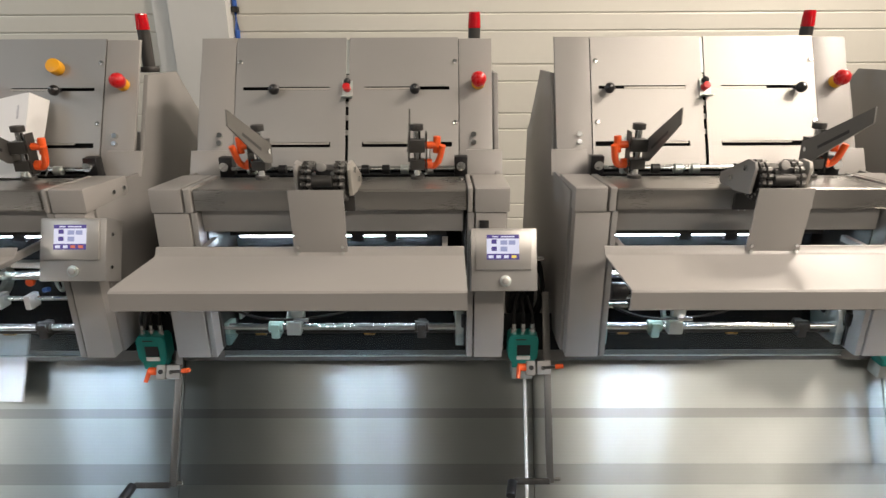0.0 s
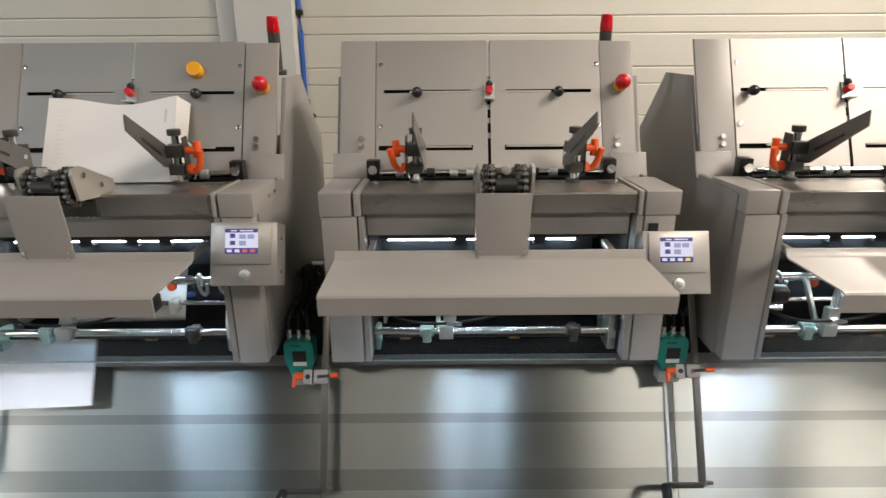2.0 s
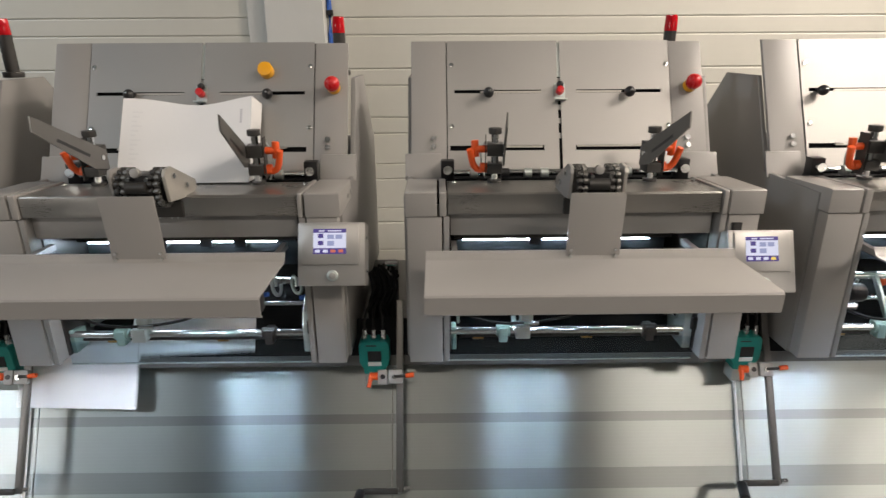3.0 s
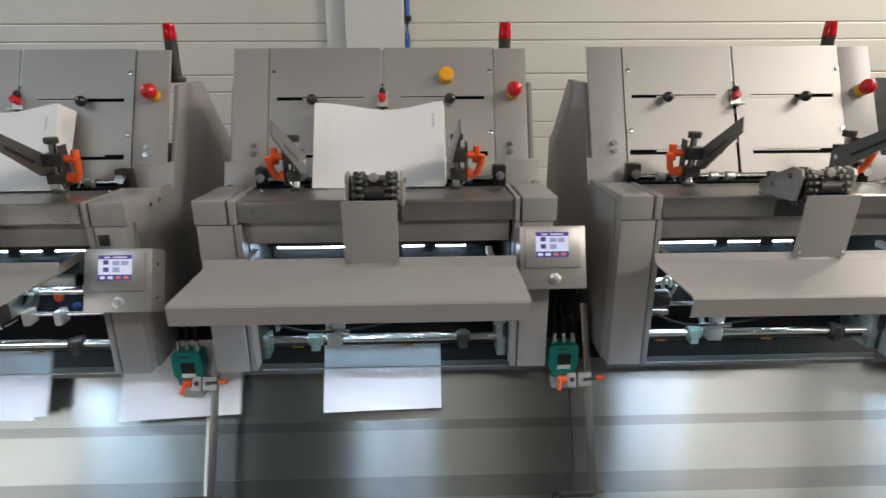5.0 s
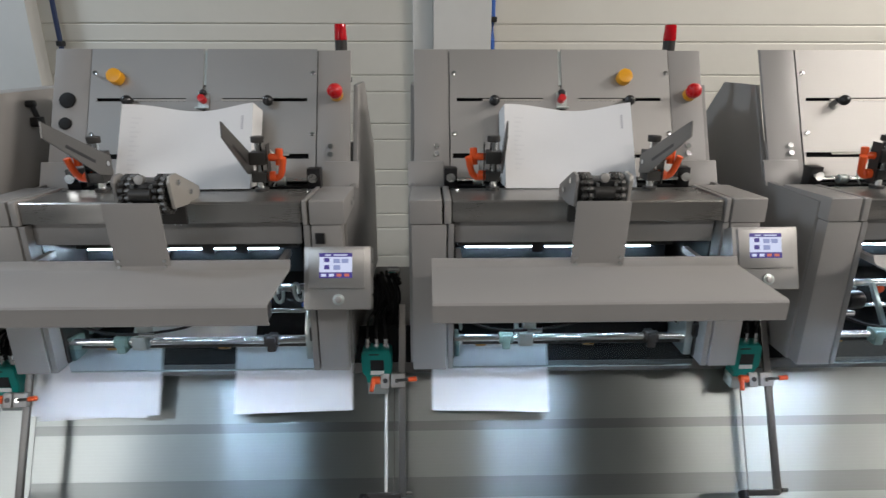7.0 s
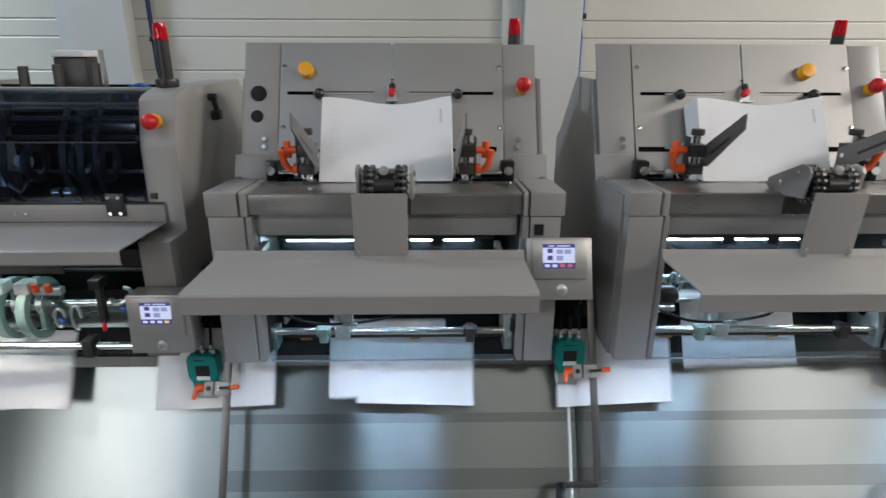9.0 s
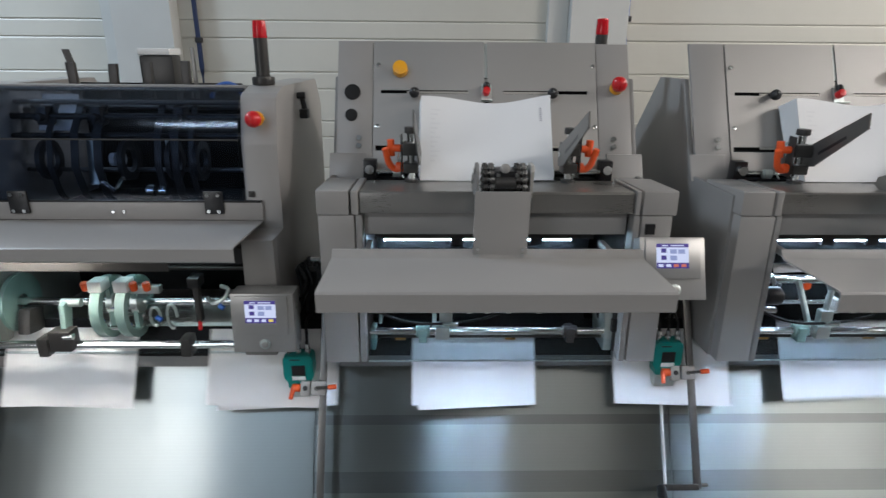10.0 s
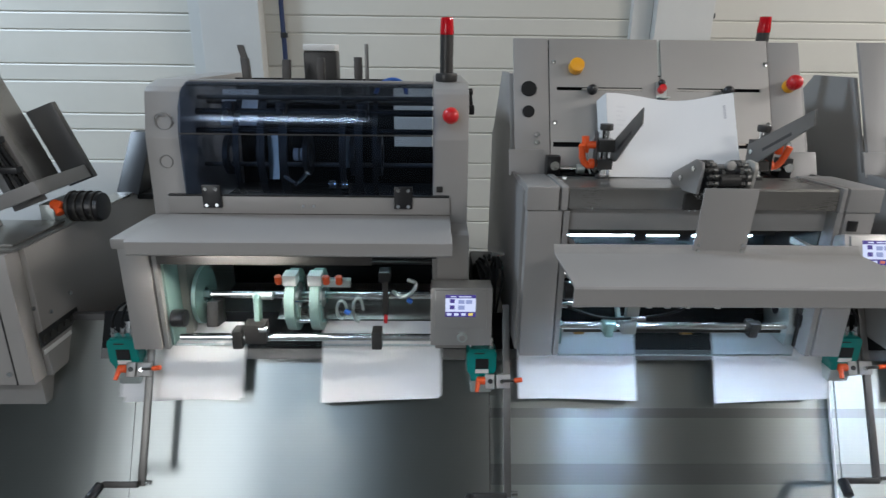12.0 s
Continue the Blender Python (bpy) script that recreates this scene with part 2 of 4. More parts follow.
        rings.append([bm.verts.new(p + q @ Vector((r * math.cos(2 * math.pi * k / seg), r * math.sin(2 * math.pi * k / seg), 0))) for k in range(seg)])
    for a, b in zip(rings, rings[1:]):
        for k in range(seg):
            bm.faces.new((a[k], a[(k + 1) % seg], b[(k + 1) % seg], b[k]))
    bm.faces.new(rings[0][::-1])
    bm.faces.new(rings[-1])
    return bm


def mesh_of(name, bm, material, smooth=True):
    me = bpy.data.meshes.new(name)
    bm.to_mesh(me)
    bm.free()
    me.materials.append(material)
    if smooth:
        for p in me.polygons:
            p.use_smooth = True
        me.set_sharp_from_angle(angle=radians(35))
    return me


ORIGIN = [Vector((0, 0, 0))]


def part(name, bm, material, parent=None, label="", smooth=True):
    """One mesh under a thing; coordinates are taken from the current origin."""
    bmesh.ops.translate(bm, vec=-ORIGIN[0], verts=bm.verts)
    ob = new(name, mesh_of(name, bm, material, smooth))
    if parent is not None:
        ob.parent = parent
    if label:
        ob["label"] = label
    return ob


def thing(name, at, label, category, group=""):
    ob = new(name)
    ob.empty_display_size = 0.05
    ob.location = at
    return tagged(ob, label, category, group)


def B():
    return bmesh.new()


def structure(name, bm, material, label, category, smooth=False):
    ORIGIN[0] = Vector((0, 0, 0))
    return tagged(part(name, bm, material, None, "", smooth), label, category, kind="structure")


# ---- hall ----
PITCH, CENTRE_B = 0.9, -0.237
CENTRES = {"D": CENTRE_B + 2 * PITCH, "C": CENTRE_B + PITCH, "B": CENTRE_B, "A": CENTRE_B - PITCH, "Z": CENTRE_B - 2 * PITCH}
WALL_Y = 3.4

structure("floor", box(B(), -9, 8, -6, 3.6, -0.1, 0.0), CONCRETE, "grey screed floor of the machine hall", "floor")
# unseen ceiling and walls added to close the hall, kept dark against bounce
structure("ceiling", box(B(), -9, 8, -6, 3.6, 5.0, 5.1), CEIL, "unseen ceiling added over the hall", "ceiling")
structure("wall_west", box(B(), -9.1, -9, -6, 3.6, 0, 5), HALL, "unseen wall added to close the hall", "wall")
structure("wall_east", box(B(), 8, 8.1, -6, 3.6, 0, 5), HALL, "unseen wall added to close the hall", "wall")
structure("wall_south", box(B(), -9, 8, -6.1, -6, 0, 5), HALL, "unseen wall added behind the aisle", "wall")
wall = structure("wall_north", box(B(), -9, 8, WALL_Y + 0.03, WALL_Y + 0.15, 0, 5), JOINT, "cream horizontally panelled hall wall", "wall")

# unseen lamps added: over the aisle, at the wall end, and tall ones lower
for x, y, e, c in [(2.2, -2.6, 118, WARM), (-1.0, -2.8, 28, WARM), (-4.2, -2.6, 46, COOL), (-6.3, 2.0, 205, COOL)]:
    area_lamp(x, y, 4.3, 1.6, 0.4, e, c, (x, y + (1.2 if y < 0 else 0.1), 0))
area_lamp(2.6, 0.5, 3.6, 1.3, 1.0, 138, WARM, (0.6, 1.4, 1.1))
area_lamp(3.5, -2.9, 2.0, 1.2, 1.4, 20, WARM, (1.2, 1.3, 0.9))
# unseen lamp added close to the panelled wall; columns throw long shades along it
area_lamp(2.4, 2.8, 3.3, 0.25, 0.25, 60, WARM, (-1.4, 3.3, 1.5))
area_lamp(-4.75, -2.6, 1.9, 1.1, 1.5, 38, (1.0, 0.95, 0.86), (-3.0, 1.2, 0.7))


def feeder_base(cx):
    """One sheet feeder of the gathering line."""
    ORIGIN[0] = Vector((0, 1.225, 0.915))
    f = thing("sheet_feeder", (cx, 1.225, 0.915), "grey sheet feeder with sloping steel back plate, open front", "sheet feeder", "feeders of the gathering line")
    # side walls
    side = [(1.225, 0.915), (1.95, 0.915), (1.95, 1.33), (1.90, 1.36), (1.73, 1.53), (1.562, 1.53), (1.452, 1.302), (1.225, 1.302)]
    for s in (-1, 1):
        part("side_wall", prism(B(), side, s * 0.383, s * 0.371, 0.002), PAINT_SHADED, f)
    part("back_wall", box(B(), -0.371, 0.371, 1.93, 1.948, 0.92, 1.33), PAINT_SHADED, f)
    # near-black sheet carries the shade deep in the opening
    part("lower_back", box(B(), -0.371, 0.371, 1.60, 1.61, 0.92, 1.29), SHADE_BLACK, f, "near-black sheet for the shade inside the feeder")
    # sloping frame plate and steel panel, in the plane through (1.556, 1.558)
    sl = 0.48
    py = lambda z: 1.556 + sl * (z - 1.558)
    plate = lambda b, x0, x1, z0, z1, d0, d1, bev=0.0: prism(b, [(py(z0) - d0, z0), (py(z1) - d0, z1), (py(z1) - d1, z1), (py(z0) - d1, z0)], x0, x1, bev)
    part("frame_plate", plate(B(), -0.374, -0.285, 1.29, 1.617, 0.0, -0.012, 0.0015), PAINT, f)
    part("frame_plate", plate(B(), 0.283, 0.366, 1.29, 1.614, 0.0, -0.012, 0.0015), PAINT, f)
    for s in (-1, 1):
        part("flange", plate(B(), min(s * 0.389, s * 0.30), max(s * 0.389, s * 0.30), 1.292, 1.352, 0.004, 0.0, 0.001), PAINT, f)
    # steel panel in strips, with real slots between them
    for x0, x1 in ((-0.283, -0.004), (0.004, 0.281)):
        part("steel_panel", plate(B(), x0, x1, 1.500, 1.617, 0.002, -0.003), STEEL, f)
        part("steel_panel", plate(B(), x0, x1, 1.370, 1.492, 0.002, -0.003), STEEL, f)
        part("steel_panel", plate(B(), x0, x1, 1.307, 1.358, 0.002, -0.003), STEEL, f)
        # solid ends beside the slots
        a0, a1 = (-0.265, -0.045) if x0 < 0 else (0.044, 0.258)
        part("panel_web", plate(B(), x0, a0, 1.4921, 1.4999, 0.002, -0.003), STEEL, f)
        part("panel_web", plate(B(), a1, x1, 1.4921, 1.4999, 0.002, -0.003), STEEL, f)
        c0, c1 = (-0.277, -0.041) if x0 < 0 else (0.038, 0.264)
        part("panel_web", plate(B(), x0, c0, 1.3581, 1.3699, 0.002, -0.003), STEEL, f)
        part("panel_web", plate(B(), c1, x1, 1.3581, 1.3699, 0.002, -0.003), STEEL, f)
        # pale rails behind the slots, part of each left dark
        mid = a0 + 0.30 * (a1 - a0)
        part("slot_rail", plate(B(), mid, a1, 1.4928, 1.4972, 0.0005, -0.004) if x0 < 0 else plate(B(), a0, mid + 0.05, 1.4928, 1.4972, 0.0005, -0.004), ARM, f)
        part("slot_rail", plate(B(), c0 + 0.07, c1 - 0.004, 1.3645, 1.3690, -0.001, -0.005) if x0 < 0 else plate(B(), c0 + 0.004, c1 - 0.05, 1.3655, 1.3690, -0.001, -0.005), ARM, f)
    part("panel_backing", plate(B(), -0.285, 0.283, 1.295, 1.612, -0.014, -0.016), SHADE_BLACK, f)
    part("centre_strip", plate(B(), -0.004, 0.004, 1.53, 1.612, -0.002, -0.005), ZINC, f)
    for z in (1.385, 1.42, 1.452, 1.515):
        part("slot_bridge", plate(B(), -0.004, 0.004, z, z + 0.012, -0.004, -0.007), STEEL, f)
    nrm = Vector((0, -1, sl)).normalized()
    on = lambda x, z, d=0.002: Vector((x, py(z), z)) + nrm * d
    for x, z in ((-0.272, 1.558), (0.272, 1.558), (-0.272, 1.414), (0.272, 1.414)):
        part("panel_screw", cyl(B(), on(x, z), on(x, z, 0.006), 0.0055, 10, bevel=0.001), CHROME, f)
    for x in (-0.318, 0.318):
        for z in (1.385, 1.367):
            part("hex_bolt", cyl(B(), on(x, z, 0), on(x, z, 0.009), 0.007, 6), CHROME, f)
    # centre stop: bracket, red button, black knob
    part("centre_bracket", slab(B(), [tuple(on(0, 1.512, 0.004))[1:], tuple(on(0, 1.472, 0.004))[1:], tuple(on(0, 1.468, 0.028))[1:]], -0.012, 0.014, 0.002), ZINC, f)
    part("red_stop_button", cyl(B(), on(0, 1.493, 0.004), on(0, 1.493, 0.024), 0.0095, 16, bevel=0.002), RED, f)
    part("black_button", ball(B(), on(0.001, 1.508, 0.012), 0.009), BLACK, f)
    # emergency stop on the frame plate
    e = part("emergency_stop_collar", cyl(B(), on(0.331, 1.506, 0), on(0.331, 1.506, 0.018), 0.0165, 20, bevel=0.002), YELLOW, f)
    part("emergency_stop", ball(cyl(B(), on(0.331, 1.506, 0.018), on(0.331, 1.506, 0.034), 0.017, 20, 0.0195, bevel=0.002), on(0.331, 1.506, 0.031), 0.0185, 18), RED, f)
    # beacon
    bx, by = 0.327, 1.69
    part("beacon_foot", cyl(cyl(B(), (bx, by, 1.53), (bx, by, 1.545), 0.026, 20, bevel=0.003), (bx, by, 1.545), (bx, by, 1.64), 0.0165, 18), DARK, f)
    part("beacon_lens", cyl(B(), (bx, by, 1.64), (bx, by, 1.682), 0.0175, 20, 0.0150, bevel=0.003), BEACON, f, "red beacon lens")
    part("beacon_core", cyl(B(), (bx, by, 1.641), (bx, by, 1.672), 0.010, 12), RED, f)
    # recess between panel and beam, near-black for its shade, small fittings
    part("recess", box(B(), -0.30, 0.30, 1.40, 1.43, 1.262, 1.300), SHADE_BLACK, f)
    # black blocks stand for the dark square recesses round the rollers
    for s in (-1, 1):
        part("roller_recess_black", box(B(), s * 0.285 - 0.016, s * 0.285 + 0.016, 1.395, 1.425, 1.292, 1.345, 0.002), BLACK, f)
        part("roller", cyl(B(), (s * 0.285, 1.38, 1.325), (s * 0.285, 1.41, 1.325), 0.011, 14), CHROME, f)
    part("feed_shaft", cyl(B(), (-0.27, 1.395, 1.318), (0.27, 1.395, 1.318), 0.006, 10), CHROME, f)
    for x in (-0.23, -0.155, -0.10, -0.06, 0.045, 0.095, 0.14, 0.2):
        part("feed_roller", cyl(B(), (x, 1.392, 1.316), (x + 0.018, 1.392, 1.316), 0.0115, 12), BLACK if int(x * 1000) % 2 else ZINC, f)
    # beam and caps
    part("beam", prism(B(), [(1.196, 1.268), (1.196, 1.311), (1.200, 1.314), (1.300, 1.308), (1.352, 1.306), (1.352, 1.268)], -0.288, 0.292, 0.001), BEAM, f, "brushed steel cross beam")
    part("beam_face", box(B(), 0.075, 0.288, 1.1925, 1.1958, 1.272, 1.310), BEAM, f)
    for x0, x1 in ((-0.379, -0.311), (-0.306, -0.291), (0.295, 0.305), (0.310, 0.384)):
        part("beam_cap", prism(B(), [(1.190, 1.265), (1.190, 1.316), (1.196, 1.318), (1.365, 1.309), (1.365, 1.265)], x0, x1, 0.0025), PAINT, f)
    for x in (-0.272, 0.285):
        part("beam_screw", cyl(B(), (x, 1.330, 1.306), (x, 1.330, 1.3105), 0.006, 10), CHROME, f)
    for s in (-0.3795, 0.3845):
        for y in (1.30, 1.345):
            part("cap_screw", cyl(B(), (s, y, 1.285), (s + math.copysign(0.003, s), y, 1.285), 0.005, 10), CHROME, f)
    part("upper_strip", box(B(), -0.282, 0.286, 1.214, 1.219, 1.216, 1.264, 0.001), PAINT_SHADED, f)
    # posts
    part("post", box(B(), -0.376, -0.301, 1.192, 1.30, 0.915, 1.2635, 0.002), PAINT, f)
    part("inner_post", box(B(), -0.2975, -0.285, 1.194, 1.30, 0.915, 1.2635, 0.001), PAINT_SHADED, f)
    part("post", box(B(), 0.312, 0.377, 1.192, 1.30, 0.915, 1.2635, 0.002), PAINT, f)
    part("inner_post", box(B(), 0.295, 0.3085, 1.194, 1.30, 0.915, 1.2635, 0.001), PAINT_SHADED, f)
    part("switch_box", box(B(), 0.320, 0.340, 1.186, 1.193, 1.224, 1.247, 0.001), BLACK, f)
    # shelf: folded sheet with back upstand and front lip
    part("shelf", slab(B(), [(1.101, 1.220), (1.098, 1.2195), (1.090, 1.207), (1.084, 1.2045), (0.920, 1.2060), (0.914, 1.2045), (0.911, 1.201), (0.912, 1.168), (0.917, 1.165)], -0.334, 0.285, -0.003), PAINT, f, "wide folded grey tray")
    # black block stands for the dark inside of the lip's open end
    part("lip_end_shade", box(B(), 0.272, 0.2825, 0.9165, 0.950, 1.170, 1.198, 0.003), BLACK, f)
    for s in (-0.28, 0.24):
        part("shelf_bracket", box(B(), s, s + 0.012, 1.07, 1.25, 1.178, 1.192), PAINT_SHADED, f)
    # guard plate from the chain head down to the shelf
    part("guard_plate", prism(B(), [(1.080, 1.341), (1.093, 1.205), (1.096, 1.205), (1.083, 1.341)], -0.055, 0.052, 0.001), PAINT, f)
    for x in (-0.046, 0.043):
        for z in (1.211, 1.223):
            part("plate_screw", cyl(B(), (x, 1.093, z), (x, 1.087, z), 0.0035, 8), CHROME, f)
    # arm and chain head
    arm = [(1.118, 1.372), (1.124, 1.383), (1.150, 1.385), (1.258, 1.336), (1.262, 1.318), (1.236, 1.306), (1.128, 1.318)]
    part("head_arm", prism(B(), arm, 0.056, 0.063, 0.001), ARM, f)
    for y, z in ((1.150, 1.366), (1.205, 1.335)):
        part("arm_screw", cyl(B(), (0.063, y, z), (0.067, y, z), 0.006, 10), CHROME, f)
        part("arm_screw", cyl(B(), (-0.054, y, z), (-0.050, y, z), 0.006, 10), CHROME, f)
    part("arm_foot", box(B(), -0.044, 0.056, 1.190, 1.2275, 1.268, 1.304, 0.003), DARK, f)
    part("head_arm", prism(B(), arm, -0.050, -0.044, 0.001), PAINT_SHADED, f)
    part("head_block", box(B(), -0.016, 0.032, 1.122, 1.175, 1.320, 1.372, 0.002), BLACK, f)
    part("head_motor", cyl(B(), (-0.014, 1.116, 1.350), (0.026, 1.116, 1.350), 0.012, 14), DARK, f)
    part("dial", cyl(B(), (0.006, 1.126, 1.377), (0.006, 1.114, 1.379), 0.0095, 18, bevel=0.002), STEEL, f)
    for k in range(3):
        part("head_screw", cyl(B(), (-0.008 + 0.018 * k, 1.118, 1.366 - 0.008 * (k % 2)), (-0.008 + 0.018 * k, 1.112, 1.366 - 0.008 * (k % 2)), 0.004, 8), CHROME, f)
    for x in (-0.0255, 0.0385):
        wheel = part("chain_wheel", cyl(B(), (x - 0.010, 1.150, 1.343), (x + 0.010, 1.150, 1.343), 0.028, 24), BLACK, f)
        for k in range(16):
            a = 2 * math.pi * k / 16
            c = Vector((x, 1.150 + 0.035 * math.cos(a), 1.343 + 0.035 * math.sin(a)))
            part("chain_pin", cyl(B(), c + Vector((-0.0122, 0, 0)), c + Vector((0.0122, 0, 0)), 0.0030, 6), CHROME, wheel)
            for dx in (-0.0062, 0.0062):
                part("chain_link", cyl(B(), c + Vector((dx - 0.0038, 0, 0)), c + Vector((dx + 0.0038, 0, 0)), 0.0060, 8), BLADE if dx > 0 else DARK, wheel)
    for k in range(7):
        part("wire", tube(B(), [(-0.03 + 0.013 * k, 1.21, 1.275), (-0.035 + 0.013 * k, 1.219, 1.252), (-0.048 + 0.016 * k, 1.224, 1.240 + 0.004 * (k % 3)), (-0.060 + 0.016 * k, 1.236, 1.232 + 0.003 * (k % 2))], 0.0022, 6), ZINC if k % 3 else BLADE, f)
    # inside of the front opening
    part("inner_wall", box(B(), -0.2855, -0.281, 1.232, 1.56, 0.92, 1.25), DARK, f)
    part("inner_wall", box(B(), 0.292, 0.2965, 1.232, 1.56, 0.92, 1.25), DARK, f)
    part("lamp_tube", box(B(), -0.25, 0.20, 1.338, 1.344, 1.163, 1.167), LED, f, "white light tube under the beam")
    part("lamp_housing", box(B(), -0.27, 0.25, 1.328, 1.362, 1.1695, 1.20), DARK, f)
    # near-black plate added to keep the gap behind the tube dark
    part("gap_shade_plate", box(B(), -0.27, 0.25, 1.366, 1.370, 1.095, 1.1685), SHADE_BLACK, f)
    for x in (-0.09, 0.02, 0.10):
        part("lamp_clip", box(B(), x, x + 0.03, 1.332, 1.358, 1.153, 1.1692), BLACK, f)
    # unseen pair of lights added under the tray for the apron's bright streaks
    for x0, x1 in ((-0.125, -0.030), (0.030, 0.090)):
        part("added_tray_light", box(B(), x0, x1, 0.985, 1.005, 1.166, 1.172), STREAK_GLOW, f, "unseen light added under the tray for streaks on the apron")
    # hidden housing and screen added to keep that light off the posts
    part("added_light_housing", box(B(), -0.19, 0.13, 0.975, 1.016, 1.1725, 1.195, 0.002), DARK, f)
    part("light_blocker", box(B(), -0.19, 0.13, 1.0165, 1.0185, 1.148, 1.195), DARK, f)
    part("drum_shaft", cyl(B(), (-0.28, 1.345, 1.06), (0.292, 1.345, 1.06), 0.012, 14), CHROME, f)
    part("guide_shaft", cyl(B(), (-0.285, 1.247, 0.967), (0.296, 1.247, 0.967), 0.0085, 16), CHROME, f)
    part("lower_shaft", cyl(B(), (-0.26, 1.262, 0.947), (0.27, 1.262, 0.947), 0.005, 12), DARK, f)
    for x in (-0.157, 0.190):
        part("shaft_collar", cyl(box(B(), x - 0.010, x + 0.010, 1.232, 1.268, 0.942, 0.978, 0.003), (x - 0.016, 1.247, 0.967), (x + 0.016, 1.247, 0.967), 0.0135, 14), MINT if x < 0 else DARK, f)
    blk = part("clamp_block", box(box(B(), -0.128, -0.095, 1.228, 1.262, 0.953, 0.985, 0.002), -0.118, -0.088, 1.24, 1.26, 0.985, 1.02, 0.003), ZINC, f)
    part("clamp_lever", cyl(B(), (-0.103, 1.25, 1.015), (-0.085, 1.27, 1.06), 0.007, 10), ZINC, blk)
    part("lever_pin", cyl(B(), (-0.11, 1.236, 0.99), (-0.075, 1.236, 0.99), 0.006, 10), CHROME, blk)
    for x in (-0.012, 0.030):
        part("gripper_disc", ring(B(), (x, 1.335, 1.06), (1, 0, 0), 0.056, 0.032, 0.014), ZINC, f)
    foot = part("foot_casting", prism(B(), [(1.236, 0.92), (1.33, 0.92), (1.35, 0.98), (1.33, 1.035), (1.285, 1.045), (1.25, 1.02), (1.236, 0.985)], 0.270, 0.290, 0.004), ZINC, f, "pale side casting with a round bore")
    # near-black disc stands for the shade in the bore
    part("bore", cyl(B(), (0.2685, 1.295, 0.995), (0.2699, 1.295, 0.995), 0.017, 18), SHADE_BLACK, foot)
    part("bore_ring", ring(B(), (0.268, 1.295, 0.995), (1, 0, 0), 0.0215, 0.0172, 0.003, 20), ZINC, foot)
    knob = part("hand_knob", cyl(B(), (-0.281, 1.212, 1.072), (-0.246, 1.212, 1.072), 0.021, 18, bevel=0.004), BLACK, f, "black hand knob")
    part("knob_face", cyl(B(), (-0.246, 1.212, 1.072), (-0.240, 1.212, 1.072), 0.013, 14, bevel=0.002), DARK, knob)
    part("stub_shaft", cyl(B(), (-0.28, 1.25, 1.020), (-0.225, 1.25, 1.020), 0.008, 12), CHROME, f)
    part("pane_edge", box(B(), -0.285, 0.2945, 1.2345, 1.2395, 0.8925, 0.8948), ZINC, f)
    # coiled clear air hoses over the drum shaft
    for x, r in ((-0.205, 0.024), (0.185, 0.027), (0.235, 0.022)):
        part("air_hose", tube(B(), [(x + 0.010 * math.cos(q) + 0.002 * q, 1.318 + 0.012 * math.sin(q * 0.5), 1.055 + r * math.sin(q)) for q in [k * 0.65 for k in range(11)]], 0.0042, 8), ZINC, f, "clear air hose")
    for x, z in ((-0.235, 1.035), (0.165, 1.038), (0.255, 1.030)):
        part("hose_fitting", cyl(B(), (x, 1.305, z), (x + 0.014, 1.303, z + 0.004), 0.006, 10), BLUE, f)
    part("foot_casting", prism(B(), [(1.24, 0.92), (1.29, 0.92), (1.29, 0.97), (1.24, 0.98)], -0.28, -0.268, 0.003), MINT, f)
    part("grip_knob", box(B(), 0.283, 0.296, 1.226, 1.24, 0.972, 1.005, 0.004), BLACK, f)
    part("feed_shaft", cyl(B(), (-0.28, 1.315, 1.012), (0.292, 1.315, 1.012), 0.006, 12), CHROME, f)
    for x in (-0.045, 0.0, 0.05, 0.125):
        part("pinch_roller", box(B(), x - 0.008, x + 0.008, 1.292, 1.33, 0.990, 1.026, 0.004), WHITE, f)
    for x in (-0.225, 0.045):
        part("brass_foot", cyl(B(), (x, 1.30, 0.926), (x + 0.025, 1.30, 0.926), 0.009, 12), BRASS, f)
    for x in (-0.10, -0.02, 0.11):
        part("orange_cap", cyl(B(), (x, 1.345, 1.045), (x, 1.335, 1.045), 0.011, 12, bevel=0.002), ORANGE, f)
    part("cam_plate", prism(B(), [(1.30, 0.96), (1.37, 0.95), (1.40, 1.02), (1.36, 1.07), (1.31, 1.05)], -0.265, -0.258, 0.002), ZINC, f)
    part("swing_link", prism(B(), [(1.25, 0.975), (1.262, 0.97), (1.335, 1.06), (1.325, 1.068)], -0.135, -0.125, 0.002), ZINC, f)
    part("black_cable", tube(B(), [(-0.26, 1.24, 1.02), (-0.19, 1.236, 0.995), (-0.10, 1.236, 0.992), (0.0, 1.245, 1.005), (0.06, 1.27, 1.03)], 0.0035, 8), RUBBER, f)
    low, high = Vector((1.318, 0.90)) + Vector((0.454, 0.891)) * 0.05, Vector((1.318, 0.90)) + Vector((0.454, 0.891)) * 0.62
    part("sheet_chute", slab(B(), [tuple(low), tuple(high)], -0.25, 0.25, 0.002), SHADE_BLACK, f, "sheet chute, near-black for the shade inside")
    part("inner_floor", box(B(), -0.286, 0.297, 1.36, 1.60, 0.918, 0.925), SHADE_BLACK, f)
    part("guard_pane", box(B(), -0.285, 0.296, 1.236, 1.239, 0.895, 0.952), PANE, f, "clear acrylic guard strip")
    return f


base = feeder_base(CENTRES["B"])
feeders = {"B": base}
for key in "CAZD":
    feeders[key] = copy_thing(base, pose(CENTRES[key], 1.225, 0.915))


# ---- bed and apron under the feeders ----
SLOPE = radians(63)
UP = Vector((0, math.cos(SLOPE), math.sin(SLOPE)))
